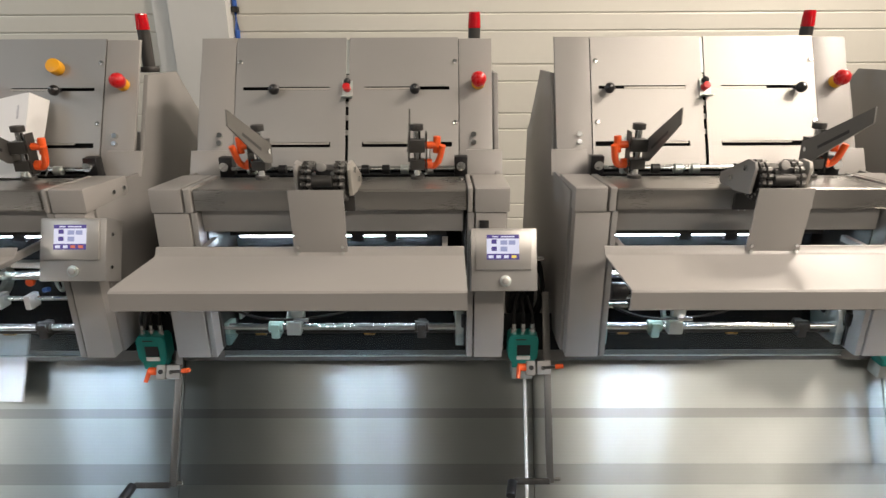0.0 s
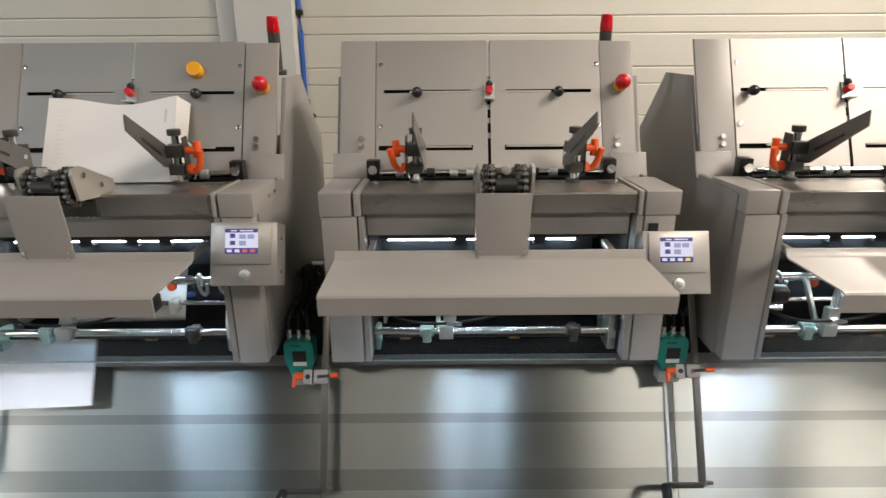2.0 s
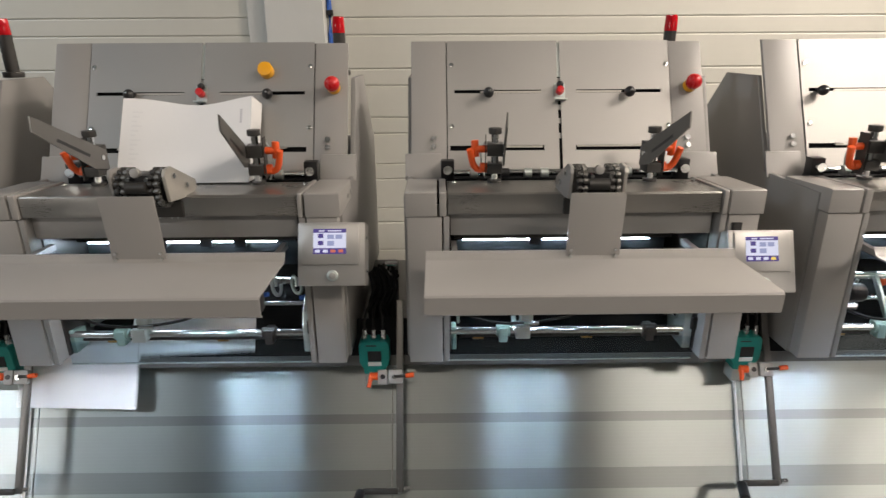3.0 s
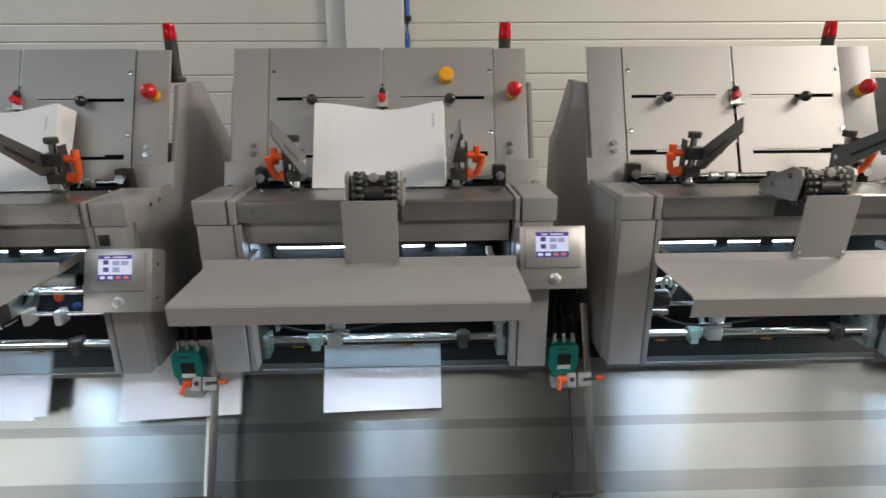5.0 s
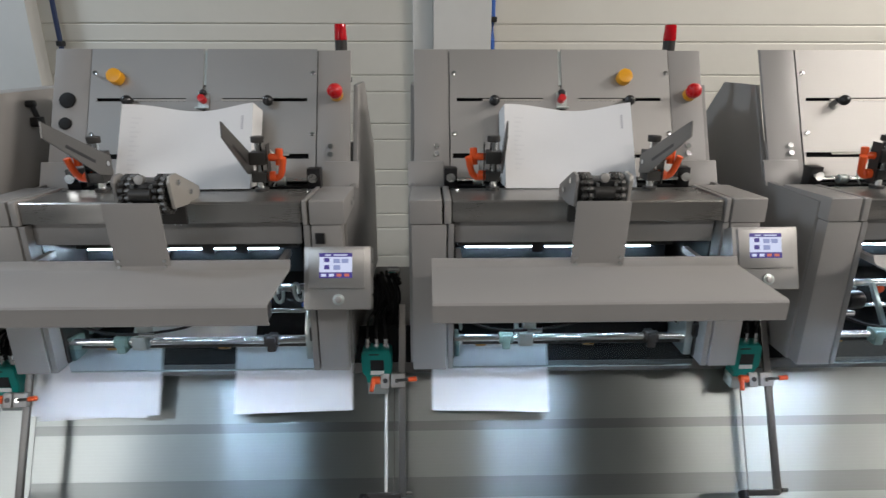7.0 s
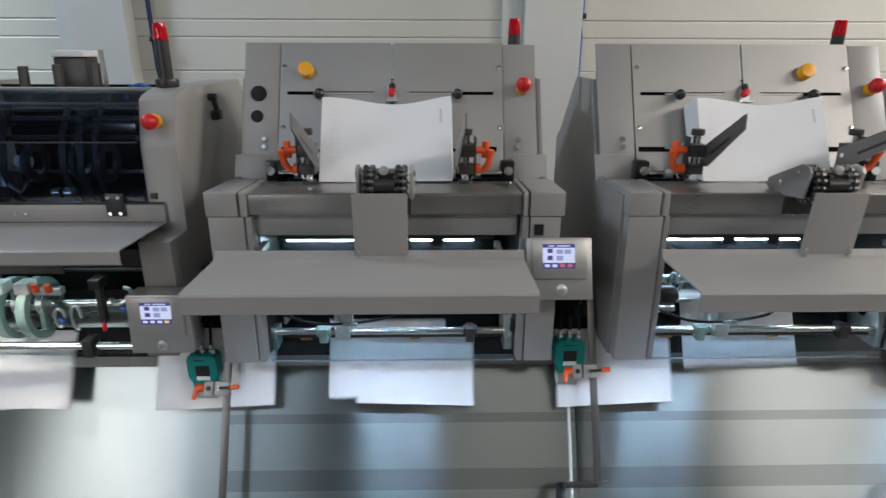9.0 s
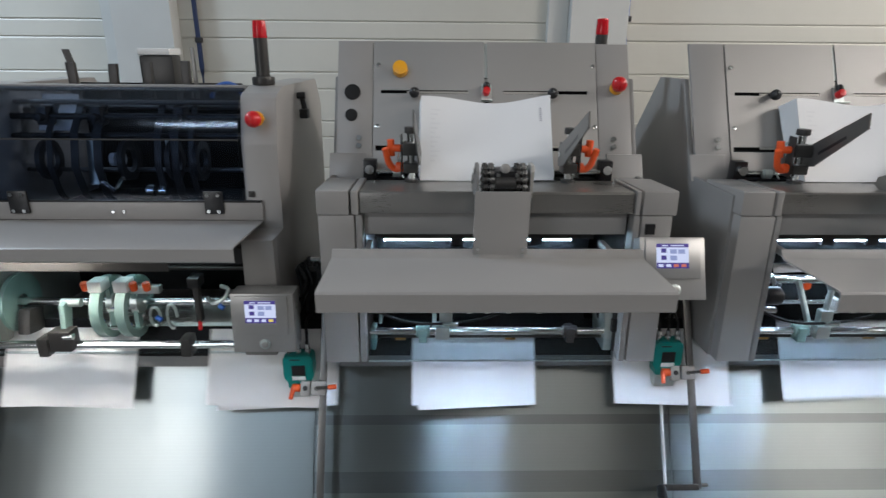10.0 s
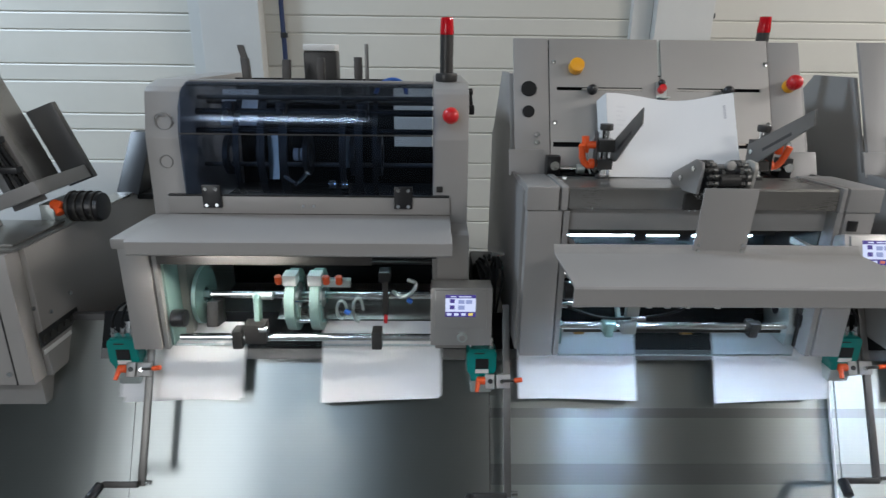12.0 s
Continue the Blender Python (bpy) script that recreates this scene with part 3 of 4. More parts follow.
OUT = Vector((0, -math.sin(SLOPE), math.cos(SLOPE)))
TOP = Vector((0, 1.318, 0.90))
ORIGIN[0] = Vector((0, 0, 0))
structure("machine_bed", box(B(), -3.48, 3.0, 1.45, 1.92, 0.0, 0.90, 0.003), PAINT_SHADED, "long grey machine bed under the feeders", "machine bed")
def on_apron(x, s, d):
    """s metres down the slope, d metres off the sheet."""
    return Vector((x, 0, 0)) + TOP - UP * s + OUT * d


def apron_slab(x0, x1, s0, s1, d0, d1):
    """A flat bar on the slope, between two depths off the sheet path."""
    bm = B()
    vs = [bm.verts.new(on_apron(x, s, d)) for d in (d0, d1) for x, s in ((x0, s0), (x1, s0), (x1, s1), (x0, s1))]
    for idx in ((0, 1, 2, 3), (7, 6, 5, 4), (0, 4, 5, 1), (1, 5, 6, 2), (2, 6, 7, 3), (3, 7, 4, 0)):
        bm.faces.new([vs[i] for i in idx])
    bmesh.ops.recalc_face_normals(bm, faces=bm.faces)
    return bm


structure("bed_rail", apron_slab(-3.44, 3.0, 0.033, 0.058, 0.0, -0.006), RAIL, "dull steel strip along the top of the apron", "rail")
# near-black strip laid in for the shade behind the guard pane
structure("bed_shade_sheet", apron_slab(-3.44, 3.0, -0.06, 0.0325, -0.001, -0.006), SHADE_BLACK, "near-black sheet for the shade behind the lower shafts", "backing sheet")


SET_BACK = 0.045  # the steel lies behind the path of the sheets
FOLDS = [(-0.05, -SET_BACK), (0.80, -SET_BACK)]


def apron_sheet(x0):
    """One flat sheet of the apron."""
    bm = B()
    rows = [[bm.verts.new(on_apron(x, s, d - back)) for s, d in FOLDS] for x, back in ((x0 + 0.001, 0), (x0 + PITCH - 0.001, 0), (x0 + PITCH - 0.001, 0.003), (x0 + 0.001, 0.003))]
    for k in range(4):
        a, b = rows[k], rows[(k + 1) % 4]
        for i in range(len(FOLDS) - 1):
            bm.faces.new((a[i], b[i], b[i + 1], a[i + 1]))
    bm.faces.new([r[0] for r in rows])
    bm.faces.new([r[-1] for r in rows])
    bmesh.ops.recalc_face_normals(bm, faces=bm.faces)
    return bm


def face_strip(x0, x1, s0, s1):
    """A flat strip along the apron, a millimetre proud."""
    return apron_slab(x0, x1, s0, s1, 0.0012 - SET_BACK, 0.0002 - SET_BACK)


apron = structure("apron", box(B(), -4.2, 3.0, 1.412, 1.43, 0.02, 0.84), PAINT_SHADED, "sloping embossed stainless steel apron in sheets", "apron")
for k in range(-4, 4):
    part("steel_sheet", apron_sheet(CENTRE_B - 0.43 + PITCH * k), APRON, apron, smooth=False)

# bands that the tray and its light reflect in the steel, laid on as strips
for k in range(-2, 4):
    x0 = CENTRE_B - 0.43 + PITCH * k + 0.002
    x1 = x0 + PITCH - 0.004
    part("bright_reflection_band", face_strip(x0, x1, -0.03, 0.1815), MIRRORED_BRIGHT, apron, "brighter steel band standing for reflected light", smooth=False)
    part("dark_reflection_strip", face_strip(x0, x1, 0.182, 0.206), MIRRORED_DARK, apron, "darker steel strip standing for the tray's reflection", smooth=False)
    part("dark_reflection_strip", face_strip(x0, x1, 0.319, 0.370), MIRRORED_DARK, apron, "darker steel strip standing for the tray's reflection", smooth=False)

# ---- wall cladding ----
ORIGIN[0] = Vector((0, 0, 0))
for k in range(-5, 13):
    z0 = 1.482 + 0.2655 * k
    for lo, hi in ((z0 - 0.09, z0), (z0, z0 + 0.1755)):
        part("cladding_board", prism(B(), [(WALL_Y + 0.004, lo + 0.0008), (WALL_Y, lo + 0.007), (WALL_Y, hi - 0.007), (WALL_Y + 0.004, hi - 0.0008), (WALL_Y + 0.028, hi - 0.0008), (WALL_Y + 0.028, lo + 0.0008)], -8.9, 7.9), CLAD, wall, smooth=False)

# steel columns and cables on the wall
for x0, x1, xs in ((-1.44, -1.135, -1.55), (-3.84, -3.53, -3.92)):
    structure("wall_column", box(B(), x0, x1, 3.30, 3.42, 0, 5, 0.004), COLUMN, "light grey boxed steel column", "column")
    structure("column_flange", box(B(), xs, x0 - 0.002, 3.36, 3.42, 0, 5, 0.004), COLUMN, "light grey column flange", "column")


def wall_cable(x, y, z0, hose, zc):
    ORIGIN[0] = Vector((x, y, z0))
    c = thing("wall_cable", (x, y, z0), "hose hanging down the wall with black clips", "hose", "hoses on the wall")
    part("hose", tube(B(), [(x, y, z0), (x + 0.003, y, z0 + 0.5), (x - 0.002, y, z0 + 1.2), (x, y, 5.0)], 0.013, 8), hose, c)
    part("clip", box(B(), x - 0.010, x + 0.024, y - 0.025, y + 0.009, zc - 0.014, zc + 0.014, 0.004), BLACK, c)
    part("plug", cyl(B(), (x, y, z0 - 0.07), (x, y, z0 + 0.03), 0.024, 12, bevel=0.004), DARK, c)
    part("plug_nut", cyl(B(), (x + 0.02, y, z0 - 0.05), (x + 0.045, y - 0.005, z0 - 0.07), 0.015, 10), DARK, c)


wall_cable(-1.121, 3.390, 1.29, BLUE, 1.772)
wall_cable(-3.425, 3.36, 1.0, mat("navy_cable", (0.015, 0.03, 0.09), 0.4), 1.645)


# ---- touch terminals on the feeders ----
def face_box(bm, o, ux, uy, un, x0, x1, y0, y1, d0, d1, bevel=0.0):
    """A box on a tilted face: x, y on the face and d off it."""
    n0 = len(bm.verts)
    box(bm, x0, x1, y0, y1, d0, d1, bevel)
    bm.verts.ensure_lookup_table()
    m = Matrix((ux, uy, un)).transposed().to_4x4()
    m.translation = o
    bmesh.ops.transform(bm, matrix=m, verts=bm.verts[n0:])
    return bm


def terminal(parent, o, lean, w, h, warn, dark=False):
    """Control terminal; o is its lower left front corner, lean its tilt back in degrees."""
    ux, uy = Vector((1, 0, 0)), Vector((0, math.sin(radians(lean)), math.cos(radians(lean))))
    un = ux.cross(uy)
    fb = lambda *a: face_box(B(), o, ux, uy, un, *a)
    t = part("control_terminal", fb(0, w, 0, h, -0.062, 0, 0.003), TERM, parent, "grey touch terminal with lit screen")
    part("bezel", fb(0.010, w - 0.012, 0.044, h - 0.004, 0.0005, 0.006, 0.0028), TERM, t)
    sx, sy, sw, sh = 0.033, h - 0.066, 0.068, 0.052
    part("screen", fb(sx, sx + sw, sy, sy + sh, 0.0062, 0.0066), SCREEN, t, "lit white and blue display")
    part("screen_bar", fb(sx, sx + sw, sy + sh - 0.008, sy + sh, 0.0066, 0.0070), SCR_BLUE, t)
    part("screen_bar", fb(sx, sx + sw, sy, sy + 0.012, 0.0066, 0.0070), SCR_BLUE, t)
    for k in range(2):
        part("screen_key", fb(sx + 0.010, sx + 0.021, sy + 0.018 + 0.015 * k, sy + 0.027 + 0.015 * k, 0.0066, 0.0070), SCR_BLUE, t)
        part("screen_field", fb(sx + 0.029 + 0.017 * k, sx + 0.043 + 0.017 * k, sy + 0.031, sy + 0.040, 0.0066, 0.0069), SCR_GREY, t)
        part("screen_text", fb(sx + 0.012 + 0.018 * k, sx + 0.024 + 0.034 * k, sy + sh - 0.0055, sy + sh - 0.0030, 0.0070, 0.0072), SCREEN, t)
    part("screen_field", fb(sx + 0.029, sx + 0.043, sy + 0.017, sy + 0.027, 0.0066, 0.0069), SCR_GREY, t)
    for k in range(4):
        part("screen_icon", fb(sx + 0.004 + 0.016 * k, sx + 0.014 + 0.016 * k, sy + 0.003, sy + 0.009, 0.0070, 0.0073), (SCR_RED if k > 1 and warn else SCR_YEL if k == 3 else SCREEN), t)
    c = o + ux * (w * 0.52) + uy * 0.021
    part("push_button", cyl(B(), c, c + un * 0.005, 0.0120, 22, bevel=0.0015), ZINC, t)
    part("button_cap", cyl(B(), c + un * 0.005, c + un * 0.0075, 0.0070, 18, bevel=0.001), TERM, t)
    for yy in (0.03, 0.10):
        p = o + ux * w + uy * yy - un * 0.02
        part("case_screw", cyl(B(), p, p + ux * 0.003, 0.004, 8), CHROME, t)
    return t


for key, dz, warn in (("A", 0.0, True), ("B", -0.025, False), ("C", -0.01, False), ("D", 0.0, False), ("Z", -0.037, True)):
    ORIGIN[0] = Vector((0, 1.225, 0.915))
    f = feeders[key]
    terminal(f, Vector((0.300, 1.115, 1.140 + dz)), 22.3, 0.139, 0.132, warn)
    part("terminal_arm", box(B(), 0.330, 0.372, 1.165, 1.229, 1.175 + dz, 1.225 + dz, 0.002), PAINT_SHADED, f)

# knobs that differ from feeder to feeder
sl = 0.48
nrm = Vector((0, -1, sl)).normalized()
on = lambda x, z, d=0.002: Vector((x, 1.556 + sl * (z - 1.558), z)) + nrm * d
ORIGIN[0] = Vector((0, 1.225, 0.915))
for key, xs in (("A", (-0.172, 0.170)), ("B", (-0.180, 0.172)), ("C", (-0.243, 0.232)), ("D", (-0.2, 0.2)), ("Z", (-0.180, 0.165))):
    for x in xs:
        k = part("slot_knob", ball(cyl(B(), on(x, 1.494, 0), on(x, 1.488, 0.02), 0.006, 10), on(x, 1.486, 0.024), 0.0135), BLACK, feeders[key])
        part("knob_screw", cyl(B(), on(x, 1.486, 0.035), on(x, 1.486, 0.0385), 0.003, 8), CHROME, k)
for key, x in (("A", 0.162), ("Z", -0.216)):
    k = part("amber_cap", cyl(B(), on(x, 1.545, 0), on(x, 1.545, 0.026), 0.0185, 24, bevel=0.003), YELLOW, feeders[key], "round amber cap")
for x, z, r in ((-0.336, 1.494, 0.020), (-0.338, 1.440, 0.0155)):
    part("blind_plug", cyl(B(), on(x, z, 0), on(x, z, 0.006), r, 24, bevel=0.002), RUBBER, feeders["Z"], "round black blind plug")


# ---- side guides standing on the beams ----
def side_guide(s):
    ORIGIN[0] = Vector((0, 1.33, 1.307))
    g = thing("side_guide", (0, 1.33, 1.307), "dark steel sheet guide with orange clamping levers, on the beam", "sheet guide", "sheet guides on the beams")
    part("post", cyl(B(), (0, 1.33, 1.307), (0, 1.33, 1.425), 0.0085, 16), CHROME, g)
    part("post_foot", cyl(B(), (0, 1.33, 1.307), (0, 1.33, 1.314), 0.016, 16), DARK, g)
    part("lower_block", box(B(), -0.017, 0.017, 1.312, 1.352, 1.330, 1.352, 0.002), DARK, g)
    part("upper_block", box(B(), -0.018, 0.018, 1.310, 1.354, 1.370, 1.398, 0.002), DARK, g)
    part("top_cap", cyl(B(), (0, 1.33, 1.418), (0, 1.33, 1.432), 0.015, 16, bevel=0.002), DARK, g)
    x = -s * 0.020
    bm = B()
    prism(bm, [(1.348, 1.342), (1.348, 1.386), (1.318, 1.400), (1.140, 1.486), (1.136, 1.456), (1.300, 1.352)], x - 0.0015, x + 0.0015)
    part("blade", bm, BLADE, g, "gunmetal guide blade")
    part("blade_slot", prism(B(), [(1.29, 1.386), (1.20, 1.434), (1.197, 1.428), (1.287, 1.380)], x - 0.0019, x + 0.0019), BLACK, g)
    part("blade_bolt", cyl(B(), (x - 0.004, 1.33, 1.372), (x + 0.004, 1.33, 1.372), 0.006, 8), CHROME, g)
    # upper T handle
    part("upper_handle", cyl(cyl(B(), (s * 0.018, 1.33, 1.384), (s * 0.046, 1.33, 1.384), 0.0085, 12), (s * 0.044, 1.33, 1.366), (s * 0.046, 1.33, 1.404), 0.0085, 14, bevel=0.002), ORANGE, g, "orange clamping knob")
    lev = tube(B(), [(s * 0.017, 1.33, 1.340), (s * 0.036, 1.328, 1.337), (s * 0.049, 1.322, 1.350), (s * 0.057, 1.312, 1.386)], 0.0075, 10)
    cyl(lev, (s * 0.016, 1.33, 1.341), (s * 0.034, 1.33, 1.341), 0.0115, 14, bevel=0.002)
    part("lower_lever", lev, ORANGE, g, "curved orange clamping lever")
    part("side_plate", box(B(), s * 0.021 - 0.001, s * 0.021 + 0.001, 1.312, 1.345, 1.322, 1.415), DARK, g)
    part("wire", tube(B(), [(s * 0.02, 1.35, 1.40), (s * 0.032, 1.36, 1.37), (s * 0.028, 1.365, 1.33), (s * 0.02, 1.36, 1.31)], 0.002, 6), ZINC, g)
    return g


right, left = side_guide(1), side_guide(-1)
first = True
for key, xl, xr in (("B", -0.178, 0.183), ("C", -0.215, 0.19), ("D", -0.19, 0.19), ("A", -0.190, 0.178), ("Z", -0.184, 0.178)):
    for g, x, turn in ((left, xl, -4), (right, xr, 4)):
        turn *= {"C": 0.2, "Z": 0.6}.get(key, 1.2)
        m = pose(CENTRES[key] + x, 1.33, 1.307, 0, 0, turn)
        if first:
            g.matrix_basis = m
        else:
            copy_thing(g, m)
    first = False


# ---- paper stacks in the feeders ----
def paper_stack(cx, x0, x1):
    """A block of sheets leaning in the feeder, front sheet slightly bowed."""
    o = Vector((cx, 1.36, 1.3075))
    ORIGIN[0] = o
    p = thing("paper_stack", o, "stack of white printed sheets standing in the feeder", "paper stack", "paper stacks")
    n, depth = 14, 0.066
    up = Vector((0, 0.47, 0.883))
    back = Vector((0, 0.883, -0.47))
    def edge(u):
        return 0.010 * math.sin(u * math.pi) ** 2 * (-1) + 0.004 * math.sin(u * 7)
    def corner(u, v, d):
        x = cx + x0 + (x1 - x0) * u + 0.004 * (v - 0.5) * (0.5 - u) + (u - 0.5) * 0.16 * max(d, 0)
        bow = 0.014 * math.sin(math.pi * u) * v + 0.003 * math.sin(5 * u)
        h = 0.210 + edge(u) + d * 0.10
        return Vector((x, 1.340, 1.3075)) + up * (h * v) + back * (d + bow) + Vector((0, 0, 0.001 * (1 - v) + 0.48 * max(d, 0) * (1 - v)))
    front, edges, rows = B(), B(), 8
    grid = [[front.verts.new(corner(i / n, j / rows, 0)) for i in range(n + 1)] for j in range(rows + 1)]
    for j in range(rows):
        for i in range(n):
            front.faces.new((grid[j][i], grid[j][i + 1], grid[j + 1][i + 1], grid[j + 1][i]))
    part("front_sheet", front, PAPER, p)
    lift = 0.0006
    top = [[edges.verts.new(corner(i / n, 1, d) + (Vector((0, 0, 0)))) for i in range(n + 1)] for d in (lift, depth)]
    for i in range(n):
        edges.faces.new((top[0][i], top[0][i + 1], top[1][i + 1], top[1][i]))
    for u in (0, 1):
        col = [[edges.verts.new(corner(u, j / rows, d)) for j in range(rows + 1)] for d in (lift, depth)]
        for j in range(rows):
            edges.faces.new((col[0][j], col[0][j + 1], col[1][j + 1], col[1][j]))
    backface = [edges.verts.new(corner(u, v, depth)) for u, v in ((0, 0), (1, 0), (1, 1), (0, 1))]
    edges.faces.new(backface)
    bmesh.ops.recalc_face_normals(edges, faces=edges.faces)
    part("sheet_edges", edges, EDGEP, p, "layered paper edges")
    # faint printing, unreadable: plain bars
    def bar(u0, u1, v0, v1, material):
        b = B()
        q = [b.verts.new(corner(u, v, -0.0008)) for u, v in ((u0, v0), (u1, v0), (u1, v1), (u0, v1))]
        b.faces.new(q)
        part("print_bar", b, material, p)
    for k in range(7):
        bar(0.912 + 0.001 * (k % 2), 0.930, 0.70 + 0.024 * k, 0.716 + 0.024 * k, GREYLBL)
    for k in range(12):
        bar(0.075, 0.11 + 0.02 * ((k * 7) % 3), 0.22 + 0.055 * k, 0.24 + 0.055 * k, PRINT)
    return p


paper_stack(CENTRES["A"], -0.156, 0.151)
paper_stack(CENTRES["Z"], -0.163, 0.147)


# ---- position indicators and adjuster bars between the feeders ----
def indicator():
    ORIGIN[0] = Vector((0, 1.262, 0.872))
    g = thing("position_indicator", (0, 1.262, 0.872), "teal digital position indicator with three cable plugs", "position indicator", "position indicators")
    prof = [(-0.036, 0.030), (-0.036, 0.078), (-0.030, 0.088), (0.030, 0.088), (0.036, 0.078), (0.036, 0.030), (0.026, 0.014), (0.026, 0.0), (-0.026, 0.0), (-0.026, 0.014)]
    bm = B()
    a = [bm.verts.new((x, 1.245, 0.872 + z)) for x, z in prof]
    b = [bm.verts.new((x, 1.285, 0.872 + z)) for x, z in prof]
    bm.faces.new(a), bm.faces.new(b[::-1])
    for i in range(len(prof)):
        bm.faces.new((a[i], b[i], b[(i + 1) % len(prof)], a[(i + 1) % len(prof)]))
    bmesh.ops.recalc_face_normals(bm, faces=bm.faces)
    bmesh.ops.bevel(bm, geom=list(bm.edges), offset=0.002, segments=2, affect="EDGES")
    part("case", bm, TEAL, g)
    part("display", box(B(), -0.015, 0.017, 1.2435, 1.2448, 0.908, 0.935), BLACK, g, "dark display window")
    part("label_strip", box(B(), -0.015, 0.017, 1.2432, 1.2448, 0.896, 0.906), WHITE, g)
    part("type_bar", box(B(), -0.018, 0.006, 1.2440, 1.2449, 0.948, 0.951), DARK, g)
    for k in (-0.022, 0.0, 0.022):
        part("plug", cyl(cyl(B(), (k, 1.262, 0.960), (k, 1.262, 0.972), 0.0075, 10), (k, 1.262, 0.972), (k, 1.263, 0.984), 0.0055, 8), CHROME, g)
        part("cable", tube(B(), [(k, 1.263, 0.984), (k, 1.268, 1.005), (k * 0.7, 1.30, 1.025), (k * 0.4 + 0.01, 1.37, 1.02)], 0.0035, 7), RUBBER, g)
    part("mount", box(B(), -0.024, 0.026, 1.25, 1.29, 0.838, 0.8715, 0.002), ZINC, g)
    return g


def adjuster(with_rod):
    o = on_apron(0.05, 0.05, 0.045)
    ORIGIN[0] = o
    g = thing("adjuster_bar", o, "flat steel adjuster bar with crank handle and orange-levered clamp", "adjuster", "adjuster bars")
    def strip(x0, x1, s0, s1, d0, d1, bev=0.0):
        return face_box(B(), TOP, Vector((1, 0, 0)), UP, OUT, x0, x1, -s1, -s0, d0, d1, bev)
    part("bar", strip(0.052, 0.069, -0.13, 0.325, 0.040, 0.048, 0.0015), BLADE, g)
    part("clamp_body", strip(0.034, 0.068, 0.038, 0.072, 0.036, 0.058, 0.004), STEEL, g)
    part("clamp_body", strip(0.008, 0.031, 0.038, 0.074, 0.036, 0.056, 0.004), STEEL, g)
    part("clamp_hole", cyl(B(), on_apron(0.020, 0.055, 0.0555), on_apron(0.020, 0.055, 0.0575), 0.006, 12), BLACK, g)
    part("clamp_bolt", cyl(B(), on_apron(0.048, 0.055, 0.057), on_apron(0.048, 0.055, 0.064), 0.0055, 6), CHROME, g)
    part("lever_arm", cyl(B(), on_apron(0.048, 0.054, 0.062), on_apron(0.080, 0.052, 0.066), 0.0035, 8), DARK, g)
    part("lever_grip", cyl(B(), on_apron(0.076, 0.052, 0.066), on_apron(0.096, 0.050, 0.068), 0.0058, 12, bevel=0.002), ORANGE, g, "orange lever grip")
    lg = cyl(B(), on_apron(-0.012, 0.054, 0.05), on_apron(0.008, 0.054, 0.05), 0.0095, 14, bevel=0.002)
    cyl(lg, on_apron(-0.008, 0.052, 0.052), on_apron(-0.013, 0.080, 0.060), 0.0062, 10, 0.005)
    part("lever_grip", lg, ORANGE, g, "orange clamping lever")
    part("crank_arm", strip(-0.026, 0.058, 0.312, 0.326, 0.050, 0.060, 0.003), DARK, g)
    part("crank_grip", cyl(B(), on_apron(-0.030, 0.319, 0.055), on_apron(-0.038, 0.345, 0.085), 0.0115, 14, bevel=0.003), BLACK, g)
    part("pivot_bolt", cyl(B(), on_apron(0.070, 0.317, 0.044), on_apron(0.084, 0.317, 0.044), 0.006, 8), CHROME, g)
    if with_rod:
        # rod made white for the bright light on its polished steel
        part("rod", cyl(B(), on_apron(0.016, 0.055, -0.039), on_apron(0.016, 0.60, -0.039), 0.0040, 10), WHITE, g)
    return g


ind, plain, rodded = indicator(), None, None
for i, (cx, rod) in enumerate([(CENTRES["B"], True), (CENTRES["A"], False), (CENTRES["Z"], True), (CENTRES["C"], False), (-2.928, False), (-3.790, False)]):
    gx = cx + 0.434
    zi = (-0.018, -0.020, -0.024, -0.018, -0.058, -0.036)[i]
    m = pose(gx, 1.262, 0.872 + zi)
    if i == 0:
        ind.matrix_basis = m
    else:
        copy_thing(ind, m)
    shift = Vector((cx + 0.434, 0, 0))
    if rod:
        src, rodded = rodded, rodded or adjuster(True)
        tgt = rodded
    else:
        src, plain = plain, plain or adjuster(False)
        tgt = plain
    ds = (0.018, 0.026, 0.018, 0.018, 0.052, 0.026)[i]
    loc = on_apron(0.05, 0.05 + ds, 0.045) + shift
    if src is None:
        tgt.location = loc
    else:
        copy_thing(tgt, Matrix.Translation(loc))


# ---- hoses and switch gear in the gaps ----
def hose_bundle(gx, tall):
    o = Vector((gx, 1.40, 0.90))
    ORIGIN[0] = o
    g = thing("hose_bundle", o, "black hoses and cables hanging in the gap between machines", "hoses", "hose bundles")
    rng = random.Random(int(gx * 1000) & 255)
    part("junction_box", box(B(), gx - 0.035, gx + 0.030, 1.40, 1.52, 0.90, 1.05 + tall, 0.006), BLACK, g)
    for k in range(5):
        x = gx - 0.03 + 0.014 * k
        part("hose", tube(B(), [(x, 1.42, 1.02 + tall), (x + rng.uniform(-0.01, 0.01), 1.36, 1.07 + tall + 0.006 * k), (x + 0.012, 1.345, 1.04 + tall), (x + rng.uniform(-0.02, 0.02), 1.34, 0.99), (x, 1.36, 0.93)], rng.choice((0.003, 0.004, 0.006)), 8), RUBBER, g)
    b = B()
    for k in range(9):
        a = math.pi * k / 8
        ring(b, (gx + 0.005 + 0.028 * math.cos(a), 1.37, 1.06 + tall + 0.024 * math.sin(a)), (-math.sin(a), 0, math.cos(a)), 0.009, 0.006, 0.006, 10)
    part("corrugated_elbow", b, RUBBER, g)
